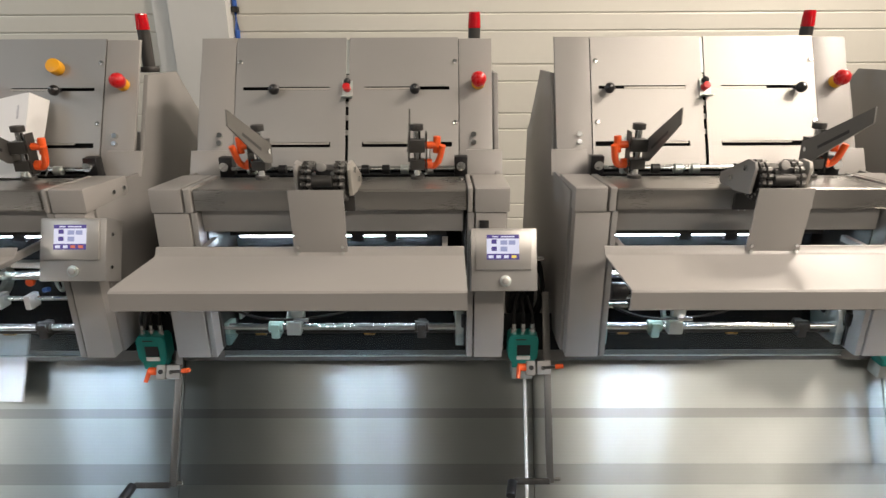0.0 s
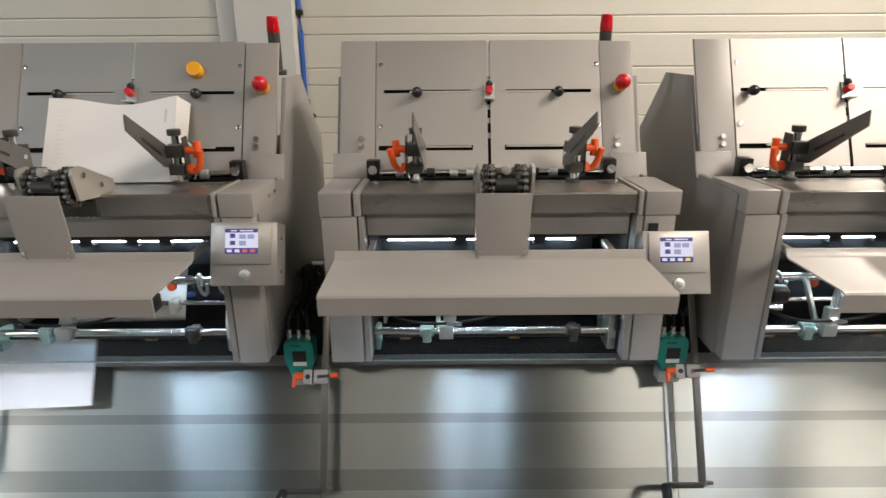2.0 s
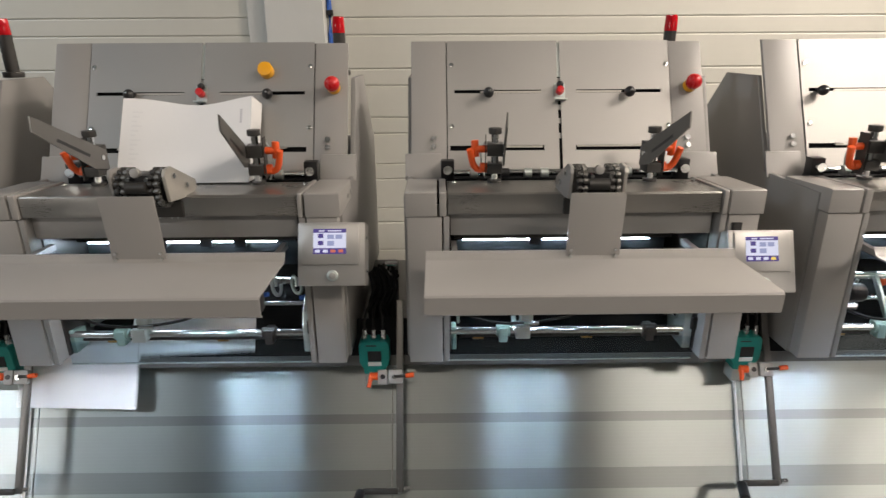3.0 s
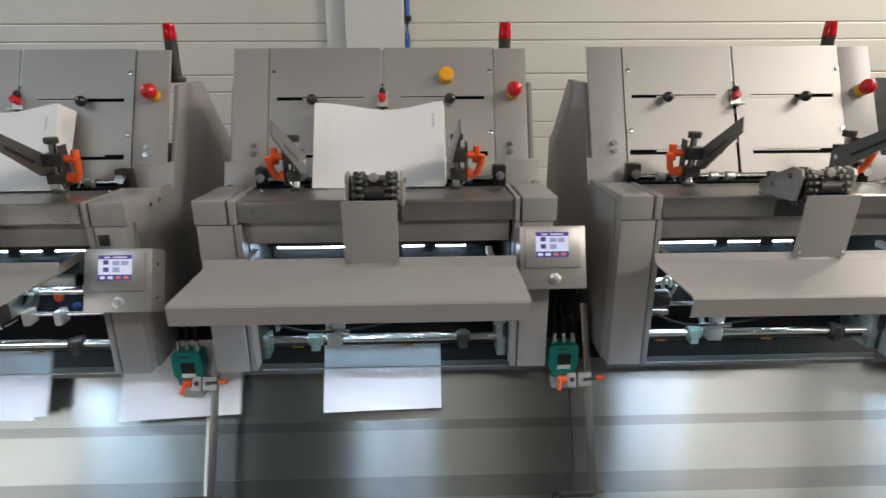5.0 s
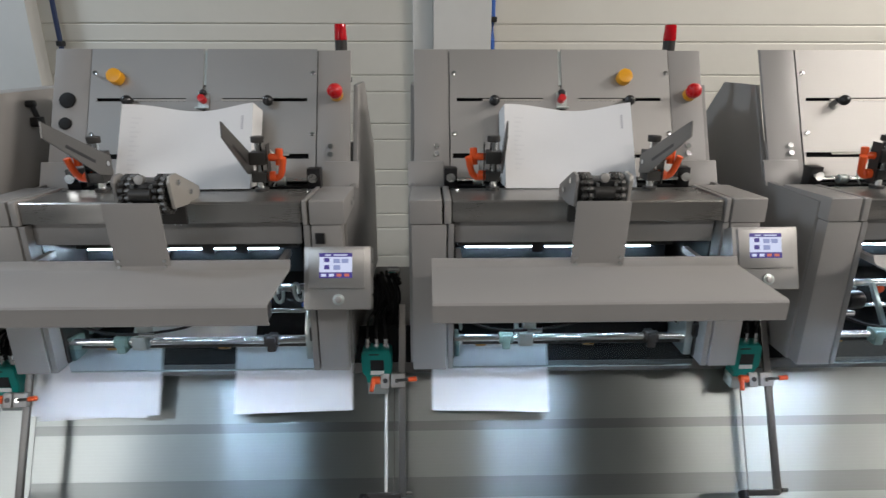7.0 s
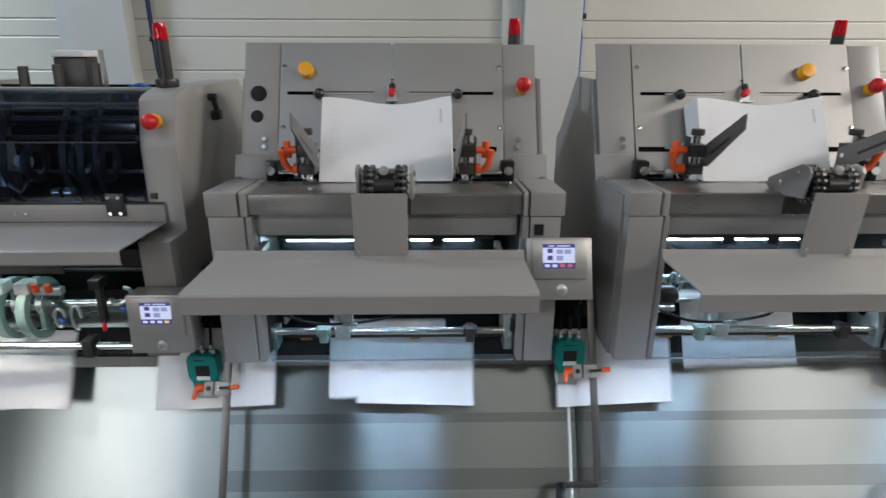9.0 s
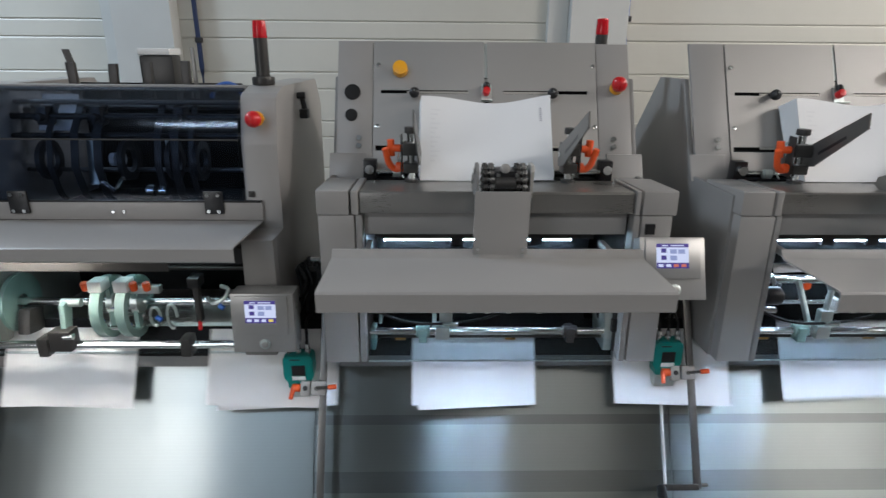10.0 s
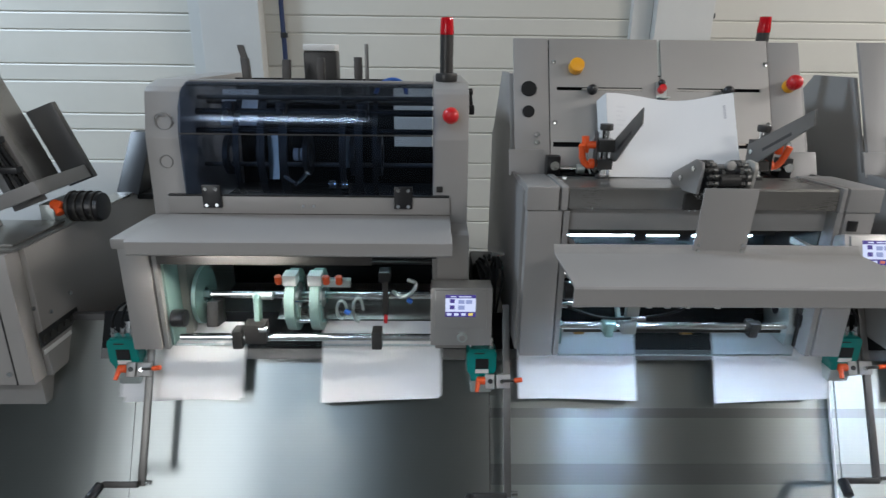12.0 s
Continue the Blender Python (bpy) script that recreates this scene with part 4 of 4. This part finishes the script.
    part("fitting", cyl(B(), (gx + 0.01, 1.35, 1.10 + tall), (gx + 0.04, 1.35, 1.10 + tall), 0.006, 8), CHROME, g)


for key in "CBAZ":
    hose_bundle(CENTRES[key] + 0.45, 0.0)
hose_bundle(-2.94 + 0.462, 0.01)


# ---- cover station with smoked acrylic hood ----
def hood_station():
    o = Vector((-2.915, 1.30, 0.915))
    ORIGIN[0] = o
    f = thing("hooded_station", o, "grey machine station with smoked acrylic hood, open lit front", "machine")
    def housing(x0, x1, name):
        return part(name, prism(B(), [(1.362, 1.185), (1.368, 1.385), (1.395, 1.488), (1.41, 1.498), (1.47, 1.512), (1.88, 1.512), (1.95, 1.44), (1.95, 0.915), (1.30, 0.915), (1.30, 1.185)], x0, x1, 0.003), PAINT, f)
    housing(-3.285, -3.203, "left_housing")
    housing(-2.616, -2.532, "right_housing")
    # near-black sheets carry the shade inside the hood
    part("back_sheet", box(B(), -3.203, -2.735, 1.80, 1.81, 0.92, 1.50), SHADE_BLACK, f)
    part("back_sheet", box(B(), -2.735, -2.616, 1.80, 1.81, 0.92, 1.30), SHADE_BLACK, f)
    part("hood_floor", box(B(), -3.203, -2.616, 1.37, 1.80, 1.18, 1.186), SHADE_BLACK, f)
    part("top_rim", box(B(), -3.203, -2.616, 1.452, 1.49, 1.503, 1.512, 0.002), PAINT_SHADED, f)
    part("top_edge", box(B(), -3.203, -2.616, 1.438, 1.451, 1.498, 1.506, 0.001), BLACK, f)
    part("hood_pane", slab(B(), [(1.356, 1.254), (1.356, 1.396)], -3.201, -2.618, -0.004), SMOKE, f, "smoked acrylic lower pane")
    part("hood_pane", slab(B(), [(1.356, 1.398), (1.372, 1.455), (1.395, 1.487), (1.436, 1.505)], -3.201, -2.618, -0.004), HAZED, f, "smoked acrylic upper pane")
    part("pane_edge", box(B(), -3.201, -2.618, 1.352, 1.356, 1.3955, 1.3985), DARK, f)
    part("pane_gasket", box(B(), -3.243, -2.577, 1.352, 1.362, 1.2505, 1.2545), BLACK, f)
    for x in (-3.139, -2.686):
        h = part("hinge", box(B(), x - 0.022, x + 0.022, 1.345, 1.352, 1.224, 1.278, 0.0015), BLACK, f)
        for dx in (-0.012, 0.012):
            for z in (1.231, 1.270):
                part("hinge_screw", cyl(B(), (x + dx, 1.345, z), (x + dx, 1.341, z), 0.0045, 10), CHROME, h)
    part("front_strip", box(B(), -3.245, -2.575, 1.3525, 1.361, 1.208, 1.250, 0.001), PAINT, f)
    for dx in (-2.925, -2.900):
        part("strip_screw", cyl(B(), (dx, 1.352, 1.228), (dx, 1.349, 1.228), 0.004, 8), CHROME, f)
    part("shelf", slab(B(), [(1.352, 1.207), (1.131, 1.214), (1.124, 1.210), (1.123, 1.184), (1.127, 1.180)], -3.243, -2.575, -0.003), PAINT, f, "grey folded tray")
    part("shelf_cheek", prism(B(), [(1.352, 1.206), (1.352, 1.186), (1.15, 1.186), (1.15, 1.208)], -3.285, -3.246, 0.002), PAINT, f)
    part("post", box(B(), -3.310, -3.243, 1.215, 1.30, 0.915, 1.186, 0.003), PAINT, f)
    part("inner_post", box(B(), -3.239, -3.228, 1.217, 1.30, 0.915, 1.186, 0.001), PAINT_SHADED, f)
    part("post", box(B(), -2.605, -2.532, 1.262, 1.30, 0.915, 1.186, 0.003), PAINT_SHADED, f)
    part("under_beam", box(B(), -3.228, -2.606, 1.262, 1.30, 1.128, 1.168, 0.002), BLACK, f)
    part("lamp_tube", box(B(), -3.15, -2.70, 1.306, 1.316, 1.1335, 1.137), LED_SOFT, f, "white light tube under the tray")
    part("lamp_holder", box(B(), -3.2, -2.62, 1.302, 1.322, 1.1375, 1.160), ZINC, f)
    # unseen warm light and screen added for the bright patch on the apron
    part("added_tray_light", box(B(), -3.13, -2.93, 1.165, 1.20, 1.176, 1.182), WARM_GLOW, f, "unseen warm light added under the tray for the apron's bright patch")
    part("light_blocker", box(B(), -3.225, -2.75, 1.2105, 1.213, 1.130, 1.20), DARK, f)
    part("added_light_housing", box(B(), -3.225, -2.75, 1.155, 1.21, 1.1825, 1.20, 0.002), DARK, f)
    for x in (-2.98, -2.93, -2.88, -2.80, -3.19, -2.66):
        part("lamp_screw", cyl(B(), (x, 1.262, 1.142), (x, 1.257, 1.142), 0.005, 8), CHROME, f)
    # emergency stop, beacon
    e = Vector((-2.576, 1.376, 1.444))
    part("emergency_stop_collar", cyl(B(), e, e + Vector((0.004, -0.018, 0)), 0.0165, 20, bevel=0.002), YELLOW, f)
    part("emergency_stop", ball(cyl(B(), e + Vector((0, -0.018, 0)), e + Vector((0, -0.033, 0.001)), 0.0165, 20, 0.019, bevel=0.002), e + Vector((0, -0.030, 0.001)), 0.018, 18), RED, f)
    part("beacon_foot", cyl(cyl(B(), (-2.584, 1.49, 1.512), (-2.584, 1.49, 1.532), 0.027, 20, bevel=0.004), (-2.584, 1.49, 1.532), (-2.584, 1.49, 1.620), 0.0165, 18), DARK, f)
    part("beacon_lens", cyl(B(), (-2.584, 1.49, 1.620), (-2.584, 1.49, 1.660), 0.0175, 20, 0.015, bevel=0.003), BEACON, f, "red beacon lens")
    part("beacon_core", cyl(B(), (-2.584, 1.49, 1.621), (-2.584, 1.49, 1.65), 0.010, 12), RED, f)
    part("latch", box(B(), -2.607, -2.592, 1.360, 1.366, 1.262, 1.276, 0.001), DARK, f)
    part("embossed_ring", ring(B(), (-3.240, 1.372, 1.423), (0, 1, 0.1), 0.0205, 0.0190, 0.006), PAINT_SHADED, f)
    part("embossed_ring", ring(B(), (-3.242, 1.366, 1.33), (0, 1, 0.02), 0.0155, 0.0143, 0.006), PAINT_SHADED, f)
    # magazine fingers and hopper over the hood
    for x, top, lean in ((-3.104, 1.560, -0.006), (-3.004, 1.557, 0.003), (-2.912, 1.562, 0.0), (-2.814, 1.565, 0.0)):
        part("finger", face_box(B(), Vector((x, 1.60, 1.470)), Vector((1, 0, 0)), Vector((lean, 0.006, top - 1.470)).normalized(), Vector((0, -1, 0)), -0.0105, 0.0105, 0, top - 1.470, -0.007, 0.007, 0.001), FINGER, f)
    part("finger_tip", face_box(B(), Vector((-3.108, 1.612, 1.545)), Vector((1, 0, 0)), Vector((-0.012, 0, 0.05)).normalized(), Vector((0, -1, 0)), -0.010, 0.008, 0, 0.048, -0.002, 0.002), FINGER, f)
    part("thin_finger", box(B(), -2.796, -2.786, 1.60, 1.604, 1.47, 1.598, 0.001), BLADE, f)
    part("hopper_stop", box(B(), -2.977, -2.885, 1.70, 1.76, 1.45, 1.578, 0.006), DARK, f)
    part("hopper_lid", box(B(), -2.975, -2.887, 1.69, 1.77, 1.5785, 1.596, 0.004), WHITE, f)
    part("blue_hose", tube(B(), [(-2.775, 1.66, 1.47), (-2.76, 1.65, 1.495), (-2.728, 1.65, 1.507), (-2.70, 1.65, 1.497), (-2.69, 1.66, 1.47)], 0.006, 8), BLUE, f)
    part("release_lever", cyl(box(B(), -2.527, -2.505, 1.60, 1.63, 1.42, 1.445, 0.003), (-2.515, 1.615, 1.445), (-2.52, 1.61, 1.478), 0.007, 10), BLACK, f)
    part("release_grip", cyl(B(), (-2.555, 1.61, 1.478), (-2.51, 1.61, 1.480), 0.009, 12, bevel=0.002), BLACK, f)
    # behind the hood: suction bars, belts, discs
    for z, y, r in ((1.468, 1.50, 0.006), (1.435, 1.48, 0.008), (1.452, 1.56, 0.006), (1.39, 1.47, 0.007), (1.30, 1.50, 0.006)):
        part("cross_bar", cyl(B(), (-3.203, y, z), (-2.616, y, z), r, 12), BLADE if r < 0.007 else DARK, f)
    for x, w in ((-3.10, 0.014), (-3.04, 0.018), (-2.985, 0.020), (-2.84, 0.016), (-2.80, 0.020), (-2.76, 0.012)):
        part("feed_belt", slab(B(), [(1.50, 1.46), (1.45, 1.40), (1.43, 1.32), (1.45, 1.25), (1.50, 1.20)], x - w / 2, x + w / 2, 0.004), DARK, f)
    for x in (-3.125, -2.93, -2.815, -2.75):
        part("belt_wheel", ring(B(), (x, 1.47, 1.33), (1, 0, 0), 0.05, 0.03, 0.012), DARK, f)
    for x in (-3.12, -2.99, -2.79):
        part("bar_clamp", box(B(), x - 0.013, x + 0.013, 1.462, 1.50, 1.415, 1.46, 0.003), DARK, f)
        part("clamp_knob", cyl(B(), (x, 1.462, 1.435), (x, 1.445, 1.435), 0.010, 12, bevel=0.002), BLACK, f)
    part("hood_paper", prism(B(), [(1.49, 1.40), (1.53, 1.485), (1.532, 1.484), (1.492, 1.399)], -3.15, -3.06), PAPER, f)
    part("white_guide", prism(B(), [(1.46, 1.27), (1.475, 1.39), (1.477, 1.39), (1.462, 1.27)], -3.03, -3.005), ZINC, f)
    part("white_guide", prism(B(), [(1.46, 1.30), (1.475, 1.39), (1.477, 1.39), (1.462, 1.30)], -2.835, -2.820), ZINC, f)
    for x in (-2.955, -2.938):
        part("counter_wheel", cyl(B(), (x - 0.006, 1.45, 1.335), (x + 0.006, 1.45, 1.335), 0.016, 16), WHITE, f)
    part("ejector", cyl(cyl(B(), (-2.95, 1.43, 1.265), (-2.925, 1.42, 1.295), 0.006, 10), (-2.955, 1.43, 1.26), (-2.985, 1.43, 1.285), 0.005, 10), CHROME, f)
    for x in (-2.865, -2.835):
        part("roller_set", cyl(B(), (x - 0.008, 1.43, 1.262), (x + 0.008, 1.43, 1.262), 0.014, 14), CHROME, f)
    # lit opening
    part("inner_wall", box(B(), -3.2275, -3.222, 1.23, 1.60, 0.92, 1.125), MINT, f)
    part("inner_back", box(B(), -3.222, -2.606, 1.62, 1.63, 0.92, 1.16), SHADE_BLACK, f)
    part("drum_shaft", cyl(B(), (-3.20, 1.335, 1.006), (-2.61, 1.335, 1.006), 0.0105, 16), CHROME, f)
    part("upper_shaft", cyl(B(), (-3.20, 1.40, 1.07), (-2.61, 1.40, 1.07), 0.007, 12), DARK, f)
    for x in (-2.950, -2.892):
        part("gripper_disc", ring(B(), (x, 1.315, 1.003), (1, 0, 0), 0.076, 0.058, 0.022, 36), MINT, f, "pale green slotted disc")
        part("disc_hub", ring(B(), (x, 1.335, 1.006), (1, 0, 0), 0.030, 0.011, 0.016), ZINC, f)
        part("disc_spoke", box(B(), x - 0.005, x + 0.005, 1.31, 1.33, 0.935, 1.075), MINT, f)
        part("disc_shoe", box(B(), x - 0.016, x + 0.016, 1.26, 1.30, 1.058, 1.085, 0.003), WHITE, f)
    for k in range(3):
        part("spacer", cyl(B(), (-2.955, 1.27 + 0.04 * k, 0.965 + 0.035 * (k % 2)), (-2.887, 1.27 + 0.04 * k, 0.965 + 0.035 * (k % 2)), 0.005, 10), CHROME, f)
    for x in (-2.978, -2.866, -2.836):
        part("orange_screw", cyl(B(), (x, 1.275, 1.060), (x, 1.270, 1.080), 0.0085, 12, bevel=0.002), ORANGE, f)
    part("shoe_bar", box(B(), -2.88, -2.81, 1.275, 1.295, 1.050, 1.068, 0.002), ZINC, f)
    part("end_disc", ring(B(), (-3.185, 1.345, 1.0), (1, 0, 0), 0.072, 0.020, 0.010, 32), MINT, f)
    part("cam", prism(B(), [(1.28, 0.94), (1.34, 0.93), (1.35, 0.99), (1.30, 1.0)], -3.165, -3.135, 0.006), DARK, f)
    part("hand_knob", cyl(B(), (-3.222, 1.24, 0.985), (-3.190, 1.24, 0.985), 0.021, 18, bevel=0.004), BLACK, f)
    part("guide_shaft", cyl(B(), (-3.21, 1.245, 0.934), (-2.60, 1.245, 0.934), 0.0095, 16), CHROME, f)
    for x in (-3.074, -2.746):
        part("shaft_collar", box(B(), x - 0.012, x + 0.012, 1.226, 1.266, 0.910, 0.956, 0.004), DARK, f)
    a = part("swing_arm", prism(B(), [(1.24, 0.93), (1.26, 0.93), (1.285, 1.02), (1.27, 1.035), (1.25, 1.03)], -3.035, -3.022, 0.003), MINT, f)
    part("arm_block", box(B(), -3.055, -3.005, 1.224, 1.262, 0.925, 0.975, 0.004), DARK, f)
    part("arm_head", cyl(B(), (-3.04, 1.275, 1.028), (-2.995, 1.275, 1.028), 0.010, 12), ZINC, f)
    part("arm_head", cyl(B(), (-3.02, 1.23, 0.962), (-3.0, 1.23, 0.962), 0.008, 12), CHROME, f)
    for x, r in ((-2.835, 0.020), (-2.795, 0.026)):
        pts = [(x + 0.012 * math.cos(q), 1.29, 0.985 + r * 1.2 * math.sin(q)) for q in [k * 0.7 for k in range(8)]]
        part("air_hose", tube(B(), pts, 0.004, 8), ZINC, f, "clear air hose")
    part("air_hose", tube(B(), [(-2.71, 1.30, 1.03), (-2.69, 1.28, 1.025), (-2.665, 1.28, 1.035), (-2.655, 1.29, 1.055), (-2.675, 1.30, 1.06)], 0.005, 8), ZINC, f, "clear air hose")
    for x, z in ((-2.90, 0.975), (-2.825, 0.99), (-2.675, 1.02), (-2.962, 0.985)):
        part("hose_fitting", cyl(B(), (x, 1.275, z), (x + 0.012, 1.272, z - 0.006), 0.006, 10), BLUE, f)
    part("hanger", box(B(), -2.735, -2.722, 1.28, 1.30, 0.975, 1.085, 0.002), DARK, f)
    part("hanger_tip", cyl(B(), (-2.728, 1.28, 0.955), (-2.728, 1.285, 0.98), 0.005, 8), RED, f)
    part("sensor", box(B(), -2.742, -2.715, 1.27, 1.31, 1.065, 1.09, 0.003), BLACK, f)
    part("deflector", prism(B(), [(1.32, 0.945), (1.325, 0.945), (1.40, 0.985), (1.395, 0.99)], -3.0, -2.61), BEAM, f)
    part("guard_pane", box(B(), -3.226, -2.607, 1.232, 1.235, 0.917, 0.922), PANE, f)
    t = terminal(f, Vector((-2.619, 1.185, 0.945)), 4.0, 0.139, 0.139, False, True)
    part("terminal_foot", box(B(), -2.608, -2.534, 1.225, 1.262, 0.9155, 0.99, 0.003), PAINT_SHADED, f)
    return f


hood_station()


# ---- delivery machine at the end of the line ----
def end_machine():
    o = Vector((-3.9, 1.6, 0.0))
    ORIGIN[0] = o
    f = thing("end_machine", o, "grey box-shaped conveyor machine with slanting infeed", "machine")
    part("body", box(B(), -4.5, -3.545, 1.262, 2.3, 0.817, 1.148, 0.004), PAINT, f)
    part("front_panel", box(B(), -4.5, -3.558, 1.215, 1.262, 0.819, 1.146, 0.003), PAINT, f)
    part("front_seam", box(B(), -3.600, -3.597, 1.2135, 1.216, 0.82, 1.10), BLACK, f)
    part("base", box(B(), -4.45, -3.66, 1.42, 2.2, 0.0, 0.816, 0.003), PAINT_SHADED, f)
    part("base_plinth", box(B(), -4.45, -3.577, 1.262, 1.42, 0.735, 0.815, 0.003), PAINT_SHADED, f)
    # dark box added where the gap at the inlet lies in shade
    part("inlet_shade_box", box(B(), -3.573, -3.40, 1.375, 1.395, 0.760, 0.93, 0.003), COVER, f, "dark box standing for the shaded gap at the inlet")
    s = part("slot", box(B(), -3.5455, -3.5435, 1.245, 1.400, 0.902, 0.940), BLACK, f)
    for k in range(5):
        part("slot_roller", cyl(B(), (-3.5435, 1.262 + 0.028 * k, 0.918), (-3.541, 1.262 + 0.028 * k, 0.918), 0.010, 12), DARK, s)
    part("label_strip", box(B(), -3.5447, -3.5435, 1.25, 1.36, 0.882, 0.893), WHITE, f)
    for y, z in ((1.30, 0.972), (1.385, 0.985), (1.245, 1.005), (1.36, 0.835)):
        part("side_screw", cyl(B(), (-3.545, y, z), (-3.541, y, z), 0.0055, 10), CHROME, f)
    part("front_screw", cyl(B(), (-3.61, 1.2145, 0.85), (-3.61, 1.210, 0.85), 0.006, 10), CHROME, f)
    part("top_rail", box(B(), -3.60, -3.547, 1.23, 2.28, 1.1485, 1.154), BEAM, f)
    # slanting infeed over the top
    ux, uy = Vector((-0.362, 0, 0.932)), Vector((0, 1, 0))
    un = Vector((0.932, 0, 0.362))
    fb = lambda *a: face_box(B(), Vector((-3.68, 0, 1.160)), ux, uy, un, *a)
    part("infeed_side", fb(0.0, 0.95, 1.38, 1.40, -0.32, 0.0, 0.003), PAINT_SHADED, f)
    part("infeed_side", fb(0.02, 0.95, 1.455, 1.475, 0.0, 0.085, 0.003), PAINT_SHADED, f)
    part("infeed_bed", fb(0.05, 0.95, 1.48, 1.62, 0.0, 0.05, 0.003), BEAM, f)
    part("infeed_side", fb(0.03, 0.25, 1.63, 1.65, 0.05, 0.130, 0.003), COVER, f)
    part("infeed_end", fb(0.035, 0.070, 1.40, 1.62, 0.01, 0.13, 0.002), PAINT_SHADED, f)
    for k in range(3):
        part("infeed_cable", tube(B(), [tuple(Vector((-3.68, 1.44, 1.160)) + ux * q + un * (0.035 + 0.022 * k + 0.010 * math.sin(9 * q + k))) for q in (0.06, 0.14, 0.25, 0.4, 0.6)], 0.006, 8), RUBBER, f)
    for q in (0.12, 0.20, 0.28):
        c = Vector((-3.68, 1.44, 1.160)) + ux * q + un * 0.055
        part("cable_clip", box(B(), c.x - 0.035, c.x + 0.035, 1.425, 1.45, c.z - 0.008, c.z + 0.008, 0.002), BLACK, f)
    part("plate", box(B(), -3.80, -3.56, 1.25, 1.45, 1.1545, 1.160, 0.001), BLADE, f)
    part("roller_frame", box(B(), -3.62, -3.585, 1.45, 1.56, 1.154, 1.20, 0.003), ZINC, f)
    part("drive_drum", cyl(B(), (-3.545, 1.46, 1.195), (-3.46, 1.46, 1.195), 0.036, 20, bevel=0.004), BLACK, f)
    for k in range(4):
        part("drum_band", ring(B(), (-3.535 + 0.02 * k, 1.46, 1.195), (1, 0, 0), 0.040, 0.034, 0.006), DARK, f)
    part("orange_knob", cyl(cyl(B(), (-3.575, 1.44, 1.205), (-3.545, 1.43, 1.20), 0.013, 14, bevel=0.003), (-3.56, 1.43, 1.20), (-3.55, 1.42, 1.185), 0.010, 12), ORANGE, f)
    part("rear_bracket", prism(B(), [(1.78, 1.148), (1.98, 1.148), (1.98, 1.32), (1.93, 1.32)], -3.60, -3.53, 0.003), BLACK, f)
    part("rear_shelf", box(B(), -3.56, -3.33, 1.80, 2.02, 1.128, 1.147, 0.003), BLACK, f)
    return f


end_machine()


# ---- sheets travelling along the apron ----
CYCLE, STEP = 0.4588, 0.489
SPEED = STEP / CYCLE


def sheet_mesh(name, bend, skew):
    """A folded printed sheet, slightly thick, lying on the slope; its origin is the middle of its lower edge."""
    bm = B()
    n, w, h = 8, 0.290, 0.188
    for d, flip in ((0.0, False), (0.0022, True)):
        g = []
        for j in range(5):
            v = j / 4
            g.append([bm.verts.new(Vector(((i / n - 0.5) * w, 0, 0)) + UP * (h * v + skew * (i / n - 0.5) * (1 - v)) + OUT * (d + bend * (1 - v) ** 2 + 0.0006 * (1 + math.sin(i)))) for i in range(n + 1)])
        for j in range(4):
            for i in range(n):
                q = (g[j][i], g[j][i + 1], g[j + 1][i + 1], g[j + 1][i])
                bm.faces.new(q if flip else q[::-1])
        (first_rows if not flip else second_rows).append(g)
    a, b = first_rows.pop(), second_rows.pop()
    for i in range(n):
        bm.faces.new((a[0][i], a[0][i + 1], b[0][i + 1], b[0][i]))
    return mesh_of(name, bm, PAPER)


first_rows, second_rows = [], []
SHEETS = [sheet_mesh("sheet", 0.0015, 0.006), sheet_mesh("sheet", 0.003, -0.008), sheet_mesh("sheet", 0.001, 0.012)]


def sheet(i, centre, land, lift):
    """A sheet that waits in its feeder, drops on to the apron at its time and is carried off along it."""
    ob = tagged(new("sheet", SHEETS[i % 3]), "white folded sheet lying on the steel apron", "sheet", "sheets on the apron")
    low = 0.150 + 0.004 * (i % 3)
    at = lambda x, s: Matrix.Translation(on_apron(x, s, lift))
    # waiting sheets lie on one another in the chute
    held = lambda s: Matrix.Translation(on_apron(centre - 0.01, s, 0.002 + 0.0004 * (i + 16)))
    rows = []
    if land > 0:
        rows += [(0.0, held(-0.18 if land > 0.3 else -0.10))]
        for back, s in ((0.42, -0.18), (0.24, -0.06), (0.09, 0.10)):
            if land - back > 0.05 and land - back < 11.95:
                rows += [(land - back, held(s) if s == -0.18 else at(centre - 0.01, s))]
    start = max(land, 0.0)
    end = 12.0
    pos = lambda t: centre - SPEED * (t - land)
    # past the last station the sheets climb into the end machine and stay there
    taken = lambda t: at(max(pos(t), -4.25), low - 0.20 * min(1.0, max(0.0, (-3.26 - pos(t)) / 0.22)))
    if start < end:
        rows += [(start, taken(start))]
        if start + 0.1 < end:
            rows += [(start + 0.1, taken(start + 0.1))]
        q = start + 0.25
        while q < end - 0.1:
            rows += [(q, taken(q))]
            q += 0.25
        rows += [(end, taken(end))]
    else:
        rows += [(end, held(-0.10))]
    return ob, rows


def motions():
    for k in range(-16, 16):
        land = 5.0 + CYCLE * k
        ob, rows = sheet(k, CENTRES["A"] - 0.007, land, 0.0003 + 0.0001 * (k % 5))
        walk(ob, rows)
    for k in range(-11, 15):
        land = 5.379 + CYCLE * k
        ob, rows = sheet(k + 1, CENTRES["Z"] - 0.007, land, 0.0042 + 0.0001 * (k % 5))
        walk(ob, rows)


motions()
